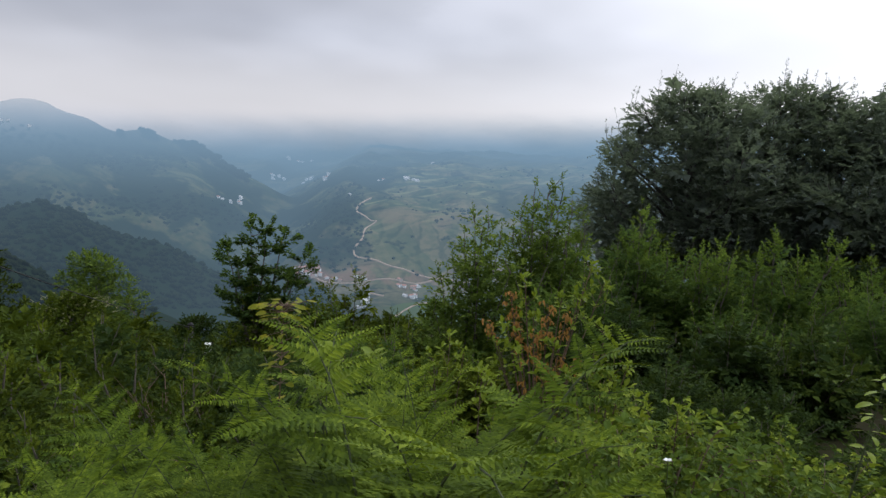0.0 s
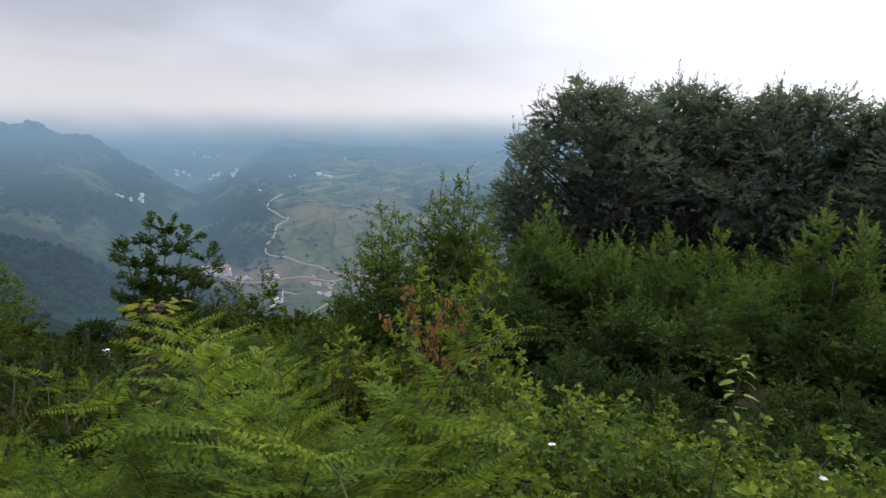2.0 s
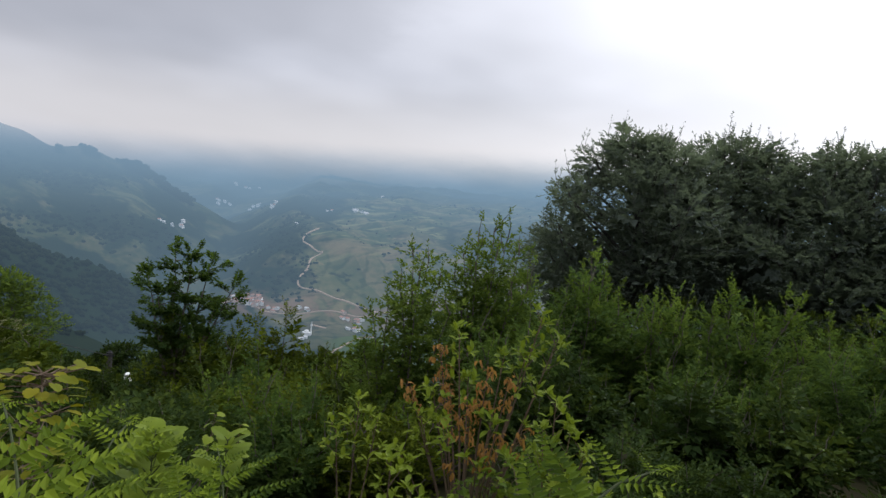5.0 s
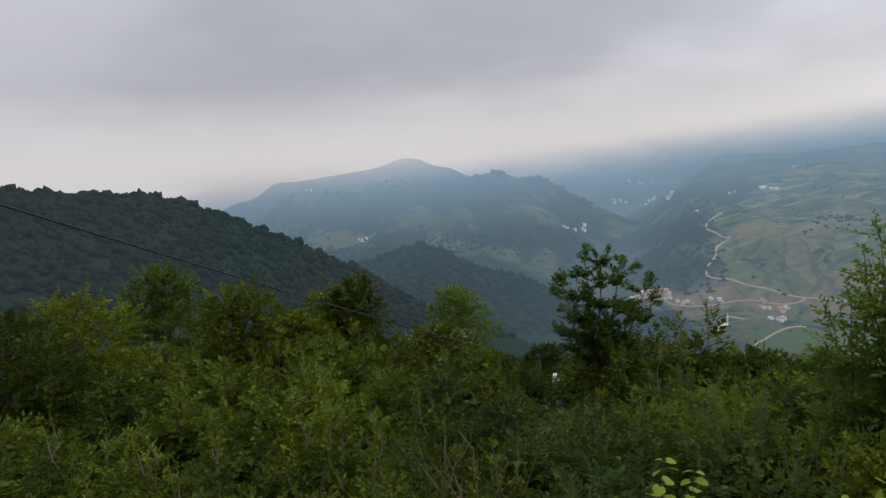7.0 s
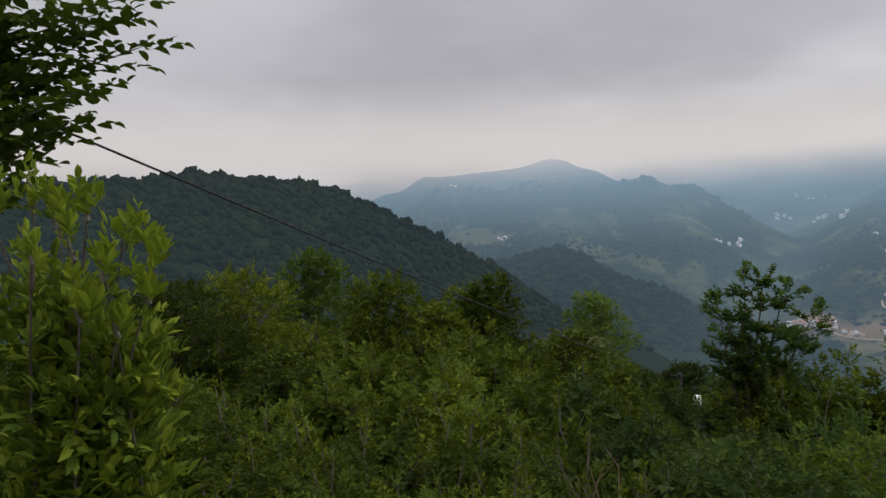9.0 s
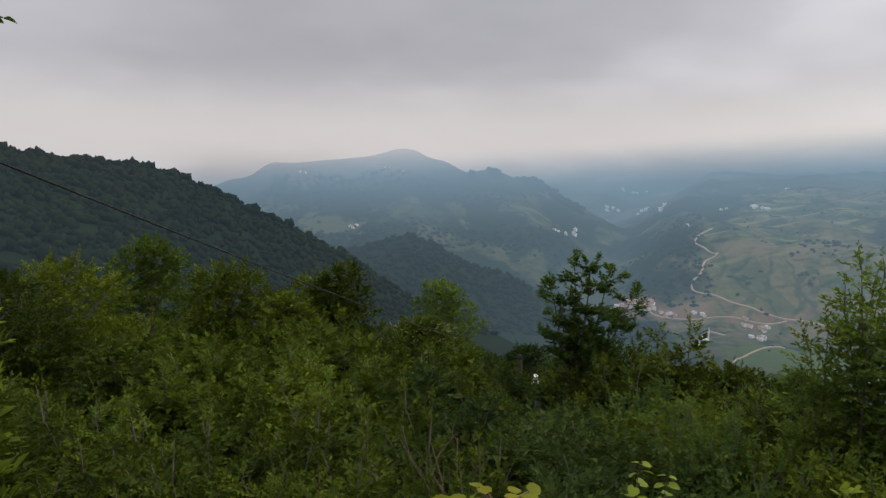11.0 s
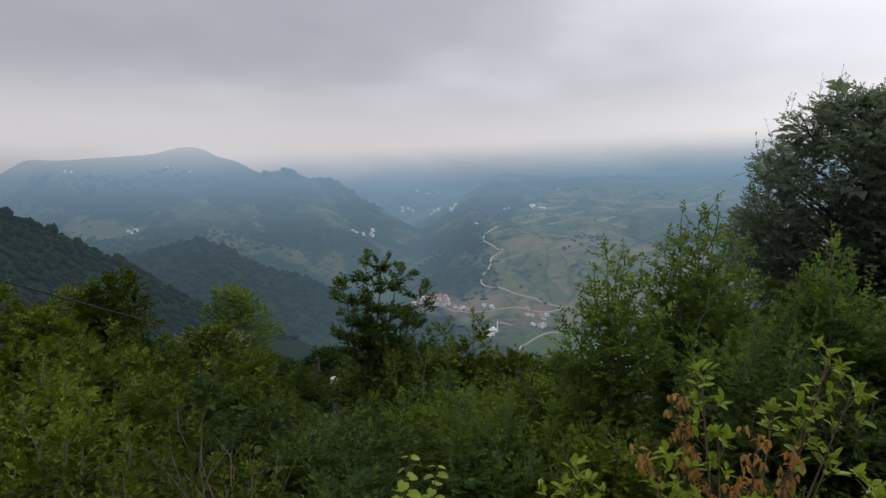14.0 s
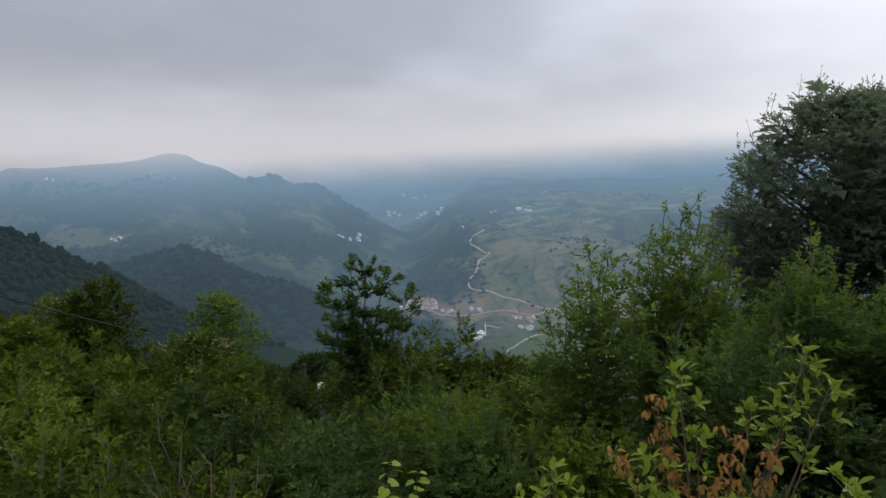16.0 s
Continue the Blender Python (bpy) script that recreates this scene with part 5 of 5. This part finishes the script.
def bramble(seed, height, reach):
    rng = np.random.default_rng(seed)
    top = thing("bramble", 0, 0, 0, "low bramble with three-part bright green leaves", "bramble", "brambles")
    foliage = Geo()
    for i in range(8):
        a = i * 0.79 + rng.normal(0, 0.2)
        r = reach * rng.uniform(0.5, 1.0)
        h = height * rng.uniform(0.6, 1.08)
        t = np.linspace(0, 1, 9)
        p = np.stack([math.cos(a) * r * t, math.sin(a) * r * t, h * (1.9 * t - 1.0 * t * t) - 0.05 * (t < 0.01)], 1)
        cane = Geo()
        cane.tube([tuple(q) for q in p], list(np.linspace(0.004, 0.0015, 9)), 4)
        part("cane", cane, TWIG, top)
        k = 36
        t = rng.uniform(0.2, 1.0, k)
        q = np.stack([np.interp(t, np.linspace(0, 1, 9), p[:, c]) for c in range(3)], 1) + rng.normal(0, 0.035, (k, 3))
        b = rng.random(k) * 6.28
        scatter(foliage, TRIFOLIATE, q, np.stack([np.cos(b), np.sin(b), rng.uniform(-0.1, 0.8, k)], 1), rng.uniform(0.6, 1.3, k), rng, 0.6)
    part("foliage", foliage, BRAMBLE, top)
    return top


BRAMBLES = [bramble(710 + i, h, r) for i, (h, r) in enumerate(((0.55, 0.42), (0.7, 0.45), (0.45, 0.4), (0.85, 0.4)))]
used = set()
spots = [(x + trng.normal(0, 0.09), y + trng.normal(0, 0.09)) for y in np.arange(1.4, 4.0, 0.36) for x in np.arange(0.5 + 0.05 * max(0, y - 2.5), 4.3, 0.39)]
spots += [(x + trng.normal(0, 0.1), y + trng.normal(0, 0.1)) for y in (3.0, 3.4, 3.85, 4.3) for x in np.arange(-2.6, 0.5, 0.42)]
for x, y in spots:
    z = gz(x, y)
    d = math.hypot(x - 0.15, y - 0.4)
    a = math.degrees(math.atan2(x - 0.15, y - 0.4))
    el = -17.8 - 0.14 * max(0, min(a, 33) - 8) + 0.06 * max(0, a - 33) + trng.normal(0, 1.0) if x > 0.45 else -20.0 + trng.normal(0, 1.2)
    el -= 2.4 * max(0, 2.0 - d) + 2.2 * max(0, d - 3.6)
    tip = min(1.69 + d * math.tan(radians(el)), 1.6 - 0.46 * math.hypot(x - 0.29, y - 1.41), 1.62 - 0.50 * math.hypot(x - 0.25, y - 1.92))
    if abs(x - 0.2) < 0.6 and y < 2.2:
        tip = min(tip, 0.75)
    h = tip - z
    if h < 0.18 or d < 1.5:
        continue
    k = int(trng.integers(0, 4))
    h0 = (0.55, 0.7, 0.45, 0.85)[k]
    s = min(max(h / h0, 0.7), 1.1)
    m = pose(x, y, z + min(0, h - h0 * s), 0, 0, float(trng.random() * 360)) @ Matrix.Diagonal((s, s, s, 1))
    if k in used:
        copy_thing(BRAMBLES[k], Matrix.Identity(4)).matrix_basis = m
    else:
        BRAMBLES[k].matrix_basis = m
        used.add(k)


# ---- plants with large single leaves ----
def broad_leaf(length, width, heart=0.0, droop=0.2):
    """A broad leaf with a rounded or heart-shaped base along +y, its rib sunk."""
    g = Geo()
    n = 9
    v, f = [], []
    for i in range(n):
        t = i / (n - 1)
        w = width / 2 * (math.sin(math.pi * min(t * 0.86 + 0.08, 1)) ** 0.75) * (1.25 - 0.55 * t) if i < n - 1 else 0
        back = -heart * width * 0.3 * (1 - t) ** 3
        wave = 0.05 * width * (1 if i % 2 else -0.4)
        z = -droop * length * t * t
        v += [(-w - wave * (0 < i < n - 1), length * t + back, z + 0.12 * w), (0, length * t, z), (w + wave * (0 < i < n - 1), length * t + back, z + 0.12 * w)]
    for i in range(n - 1):
        a = 3 * i
        for q in (0, 1):
            f += [(a + q, a + q + 1, a + q + 4), (a + q, a + q + 4, a + q + 3)]
    g.add(v, f)
    return g


def set_leaf(top, me, mat, at, out, size, rng, label="", name="leaf"):
    ob = part(name, me, mat, top, label)
    out = Vector(out).normalized()
    q = out.to_track_quat("Y", "Z")
    ob.matrix_basis = Matrix.Translation(at) @ q.to_matrix().to_4x4() @ pose(0, 0, 0, 0, float(rng.normal(0, 14)), 0) @ Matrix.Diagonal((size, size, size, 1))
    return ob


def leafy_stem(name, x, y, tip, tiers, leaf_me, mat, label, category, seed, stem_mat=STALK, rise=0.35, lean=0.12, tilt=0.2):
    """A single stalk with tiers of large leaves. tiers: height under the tip, number, size, stalk length."""
    rng = np.random.default_rng(seed)
    z = gz(x, y)
    h = tip - z
    top = thing(name, x, y, z, label, category)
    stem = Geo()
    stem.tube([(0, 0, -0.1), (lean * 0.3, 0.02, h * 0.5), (lean, 0, h)], [0.007, 0.005, 0.002], 6)
    part("stem", stem, stem_mat, top)
    for under, count, size, stalk in tiers:
        zz = h - under
        cx = lean * (zz / h) ** 1.5
        for i in range(count):
            a = 6.283 * i / count + rng.normal(0, 0.35) + under * 9
            d = Vector((math.cos(a), math.sin(a), rise + rng.normal(0, 0.15)))
            p = Vector((cx, 0, zz))
            e = p + d.normalized() * stalk
            pet = Geo()
            pet.tube([p, e], [0.0022, 0.0014], 4)
            stalk_part = part("leaf_stalk", pet, stem_mat, top)
            set_leaf(stalk_part, leaf_me, mat, e, (d.x, d.y, d.z * tilt - 0.12), size * rng.uniform(0.85, 1.15), rng)
    return top


HEART = broad_leaf(1.0, 0.72, 0.5, 0.12).mesh("leaf")
HEART_GREEN = broad_leaf(1.0, 0.95, 0.8, 0.3).mesh("leaf")
NETTLE = broad_leaf(1.0, 0.52, 0.3, 0.25).mesh("leaf")
leafy_stem("yellowing_sapling", -0.29, 2.77, 1.10, ((0.0, 5, 0.031, 0.03), (0.005, 6, 0.035, 0.06), (0.010, 7, 0.037, 0.09), (0.028, 6, 0.037, 0.07), (0.05, 6, 0.037, 0.055), (0.075, 5, 0.037, 0.06), (0.10, 5, 0.035, 0.07),
                                                     (0.14, 4, 0.033, 0.05), (0.185, 5, 0.031, 0.03), (0.20, 6, 0.033, 0.055), (0.24, 5, 0.035, 0.05), (0.30, 4, 0.040, 0.05), (0.40, 3, 0.042, 0.05)),
           HEART, YELLOW, "thin sapling with yellowing heart-shaped leaves", "sapling", 801, TWIG, rise=0.2, lean=0.035)
leafy_stem("broad_leaved_shrub", -0.16, 3.25, 0.77, ((0.0, 3, 0.055, 0.02), (0.03, 3, 0.075, 0.03), (0.08, 4, 0.085, 0.045), (0.13, 4, 0.085, 0.06), (0.19, 4, 0.08, 0.06), (0.26, 4, 0.08, 0.06)), HEART_GREEN, LAUREL,
           "shrub with big rounded light green leaves", "shrub", 802, rise=1.2, lean=0.04, tilt=0.75)
leafy_stem("broad_leaved_shrub", 0.02, 3.35, 0.72, ((0.0, 2, 0.05, 0.02), (0.04, 3, 0.07, 0.03), (0.10, 3, 0.075, 0.045), (0.16, 4, 0.075, 0.06)), HEART_GREEN, LAUREL,
           "shrub with big rounded light green leaves", "shrub", 806, rise=1.2, lean=0.06, tilt=0.75)
leafy_stem("nettle_like_plant", 1.82, 2.47, 0.98, ((0.0, 4, 0.025, 0.01), (0.025, 3, 0.035, 0.015), (0.065, 3, 0.045, 0.022), (0.11, 3, 0.052, 0.028), (0.165, 3, 0.055, 0.028), (0.225, 3, 0.055, 0.025), (0.29, 3, 0.05, 0.025)), NETTLE, LAUREL,
           "upright plant with pale green toothed leaves in pairs", "plant", 803, rise=0.3, lean=0.1)
leafy_stem("hazel_shoot", -0.40, 5.65, -0.07, ((0.0, 2, 0.045, 0.02), (0.06, 2, 0.06, 0.03), (0.15, 2, 0.07, 0.04), (0.25, 3, 0.075, 0.05), (0.36, 3, 0.08, 0.05)), HEART_GREEN, BRAMBLE,
           "hazel shoot with broad light green leaves", "shrub", 804, TWIG, rise=0.5, lean=0.13)
leafy_stem("hazel_shoot", -0.22, 5.85, -0.21, ((0.0, 2, 0.045, 0.02), (0.06, 2, 0.06, 0.03), (0.15, 2, 0.07, 0.04), (0.25, 3, 0.075, 0.05), (0.36, 3, 0.08, 0.05)), HEART_GREEN, BRAMBLE,
           "hazel shoot with broad light green leaves", "shrub", 805, TWIG, rise=0.5, lean=0.10)


def laurel_mesh(curl):
    v, f = leaf(1.0, 0.46, 0.22, curl, full=True)
    g = Geo()
    g.add(v, f)
    return g.mesh("leaf")


LAUREL_LEAVES = [laurel_mesh(c) for c in (0.05, 0.18, -0.08)]
DEAD_LEAVES = [laurel_mesh(c) for c in (0.55, 0.8)]


def rosettes(top, e, d, length, start, meshes, mat, gap, size, rng):
    """Tufts of leaves on short side twigs down a stem from its tip e."""
    for i in range(int(length / gap)):
        u = start + gap * i
        a = i * 2.4 + rng.normal(0, 0.4)
        ring = np.array((math.cos(a), math.sin(a), 0.0))
        reach = 0.0 if i == 0 and start == 0 else rng.uniform(0.02, 0.065) if mat is DEAD else rng.uniform(0.03, 0.085)
        axis = unit(ring * 0.75 + d * 0.8) if reach else d
        hub = e - d * u + axis * reach
        holder = top
        if reach:
            side = Geo()
            side.tube([e - d * u, hub], [0.002, 0.0012], 4)
            holder = part("side_twig", side, TWIG, top)
        fade = mat is DEAD
        for j in range(5):
            b = j * 1.257 + rng.normal(0, 0.3)
            across = unit(np.cross(axis, (0.3, 0.1, 0.9)))
            other = np.cross(axis, across)
            out = across * math.cos(b) + other * math.sin(b) + axis * (rng.uniform(-0.6, 0.5) if fade else rng.uniform(0.35, 1.0)) + (0, 0, -0.5 if fade else 0.1)
            set_leaf(holder, meshes[j % len(meshes)], mat, Vector(hub + rng.normal(0, 0.008, 3)), out, size * rng.uniform(0.7, 1.15), rng, "", "withered_leaf" if fade else "leaf")


def half_dead_shrub():
    """Upright stems; some end in fresh green whorls, others in withered brown leaves."""
    rng = np.random.default_rng(810)
    bx, by = 1.15, 4.25
    z = gz(bx, by)
    top = thing("evergreen_shrub", bx, by, z, "upright evergreen shrub, half fresh green and half withered brown", "shrub")
    foot = np.array((bx, by, z))
    # tip of each stem, green length, withered length under it
    for tip, green, dead in (((1.05, 4.45, 0.90), 0.34, 0.0), ((1.12, 4.42, 0.66), 0.26, 0.0), ((0.95, 4.40, 0.82), 0.0, 0.34), ((1.02, 4.38, 0.62), 0.0, 0.30), ((0.79, 4.20, 0.66), 0.0, 0.16),
                             ((0.90, 4.20, 0.65), 0.26, 0.0), ((0.84, 4.15, 0.55), 0.28, 0.0), ((0.95, 4.1, 0.5), 0.2, 0.08),
                             ((1.09, 3.97, 0.84), 0.0, 0.30), ((1.19, 3.95, 0.80), 0.0, 0.24), ((1.03, 3.98, 0.66), 0.0, 0.24), ((1.12, 3.9, 0.62), 0.16, 0.16),
                             ((1.40, 4.20, 1.05), 0.34, 0.0), ((1.49, 4.20, 0.94), 0.24, 0.0), ((1.23, 4.20, 0.84), 0.16, 0.0), ((1.33, 4.17, 0.86), 0.30, 0.0), ((1.38, 4.1, 0.72), 0.16, 0.0),
                             ((1.23, 4.1, 0.48), 0.0, 0.18), ((1.34, 4.1, 0.54), 0.06, 0.14), ((1.12, 4.1, 0.42), 0.0, 0.16), ((0.74, 3.95, 0.44), 0.16, 0.0), ((1.08, 3.92, 0.42), 0.16, 0.0), ((1.22, 3.9, 0.46), 0.18, 0.0)):
        e = np.array(tip) - foot
        s = np.array((e[0] * 0.15, e[1] * 0.15, 0.0))
        mid = s * 0.5 + e * 0.5 + np.array((-e[0] * 0.18, -e[1] * 0.18, 0.05))
        stem = Geo()
        stem.tube([s - (0, 0, 0.1), mid, e], [0.009, 0.006, 0.002], 6)
        part("stem", stem, TWIG, top)
        d = unit(e - mid)
        for length, start, meshes, mat, gap, size in ((green, 0.0, LAUREL_LEAVES, LAUREL, 0.034, 0.052), (dead, green, DEAD_LEAVES, DEAD, 0.023, 0.031)):
            if length:
                rosettes(top, e, d, length, start, meshes, mat, gap, size, rng)


half_dead_shrub()


def small_laurel(x, y, tips, seed):
    rng = np.random.default_rng(seed)
    z = gz(x, y)
    top = thing("evergreen_seedling", x, y, z, "small evergreen shrub with upright light green leaves", "shrub", "small evergreen shrubs")
    for tip in tips:
        e = np.array(tip) - (x, y, z)
        stem = Geo()
        stem.tube([(0, 0, -0.1), e * (0.3, 0.3, 0.5), e], [0.006, 0.005, 0.002], 5)
        part("stem", stem, TWIG, top)
        d = unit(e * (0.6, 0.6, 0.5))
        rosettes(top, e, d, 0.28, 0.0, LAUREL_LEAVES, LAUREL, 0.034, 0.050, rng)


small_laurel(0.57, 4.37, ((0.57, 4.35, 0.54), (0.47, 4.33, 0.40), (0.67, 4.36, 0.43)), 820)
small_laurel(1.42, 3.86, ((1.38, 3.86, 0.75), (1.47, 3.86, 0.64), (1.33, 3.84, 0.62), (1.52, 3.8, 0.56), (1.42, 3.78, 0.5)), 821)
small_laurel(1.75, 3.6, ((1.72, 3.55, 0.40), (1.6, 3.7, 0.38), (1.9, 3.7, 0.3)), 822)
small_laurel(0.65, 3.6, ((0.65, 3.6, 0.56), (0.75, 3.65, 0.42), (0.9, 3.5, 0.4)), 823)

# white blossoms on the brambles
def blossom(x, y, z, size):
    rng = np.random.default_rng(int(x * 100))
    top = thing("bramble_flower", x, y, z, "small white five-petalled bramble flower", "flower", "bramble flowers")
    stem = Geo()
    stem.tube([(0, 0, -0.14), (0.005, 0, -0.07), (0, 0, 0)], [0.0018, 0.0016, 0.0014], 4)
    part("stem", stem, STALK, top)
    for i in range(5):
        g = Geo()
        g.add(*turned(leaf(size, size * 0.8, 0.2, -0.1, 0.55, full=True), (0, 0, 0), i * 1.257, 0.5 + rng.normal(0, 0.1)))
        part("petal", g, PETAL, top)


for x, y, z in ((1.25, 2.7, 0.53), (2.25, 2.35, 0.5)):
    blossom(x, y, z, 0.02)


# ---- a leafless shrub among the thicket ----
def bare_shrub(x, y, top_z, seed):
    rng = np.random.default_rng(seed)
    z = gz(x, y)
    top = thing("bare_shrub", x, y, z, "leafless shrub of thin grey-brown twigs in the thicket", "shrub")
    h = top_z - z
    for i in range(11):
        a = i * 2.4
        lean = rng.uniform(0.15, 0.5)
        line = [(0.05 * math.cos(a), 0.05 * math.sin(a), -0.1)]
        for q in (0.35, 0.7, 1.0):
            bow = lean * h * q ** 1.6
            line.append((bow * math.cos(a) + rng.normal(0, 0.03), bow * math.sin(a) + rng.normal(0, 0.03), h * q * rng.uniform(0.85, 1.0)))
        stem = Geo()
        stem.tube(line, [0.012, 0.010, 0.007, 0.003], 5)
        for k in range(3):
            b = a + rng.normal(0, 1.0)
            p = np.array(line[1 + k % 2]) + (np.array(line[2 + k % 2]) - np.array(line[1 + k % 2])) * rng.random()
            e = p + np.array((math.cos(b) * 0.2, math.sin(b) * 0.2, rng.uniform(0.1, 0.3)))
            stem.tube([tuple(p), tuple(e)], [0.005, 0.002], 4)
        part("stem", stem, TWIG, top)


bare_shrub(-1.85, 6.6, -0.66, 901)
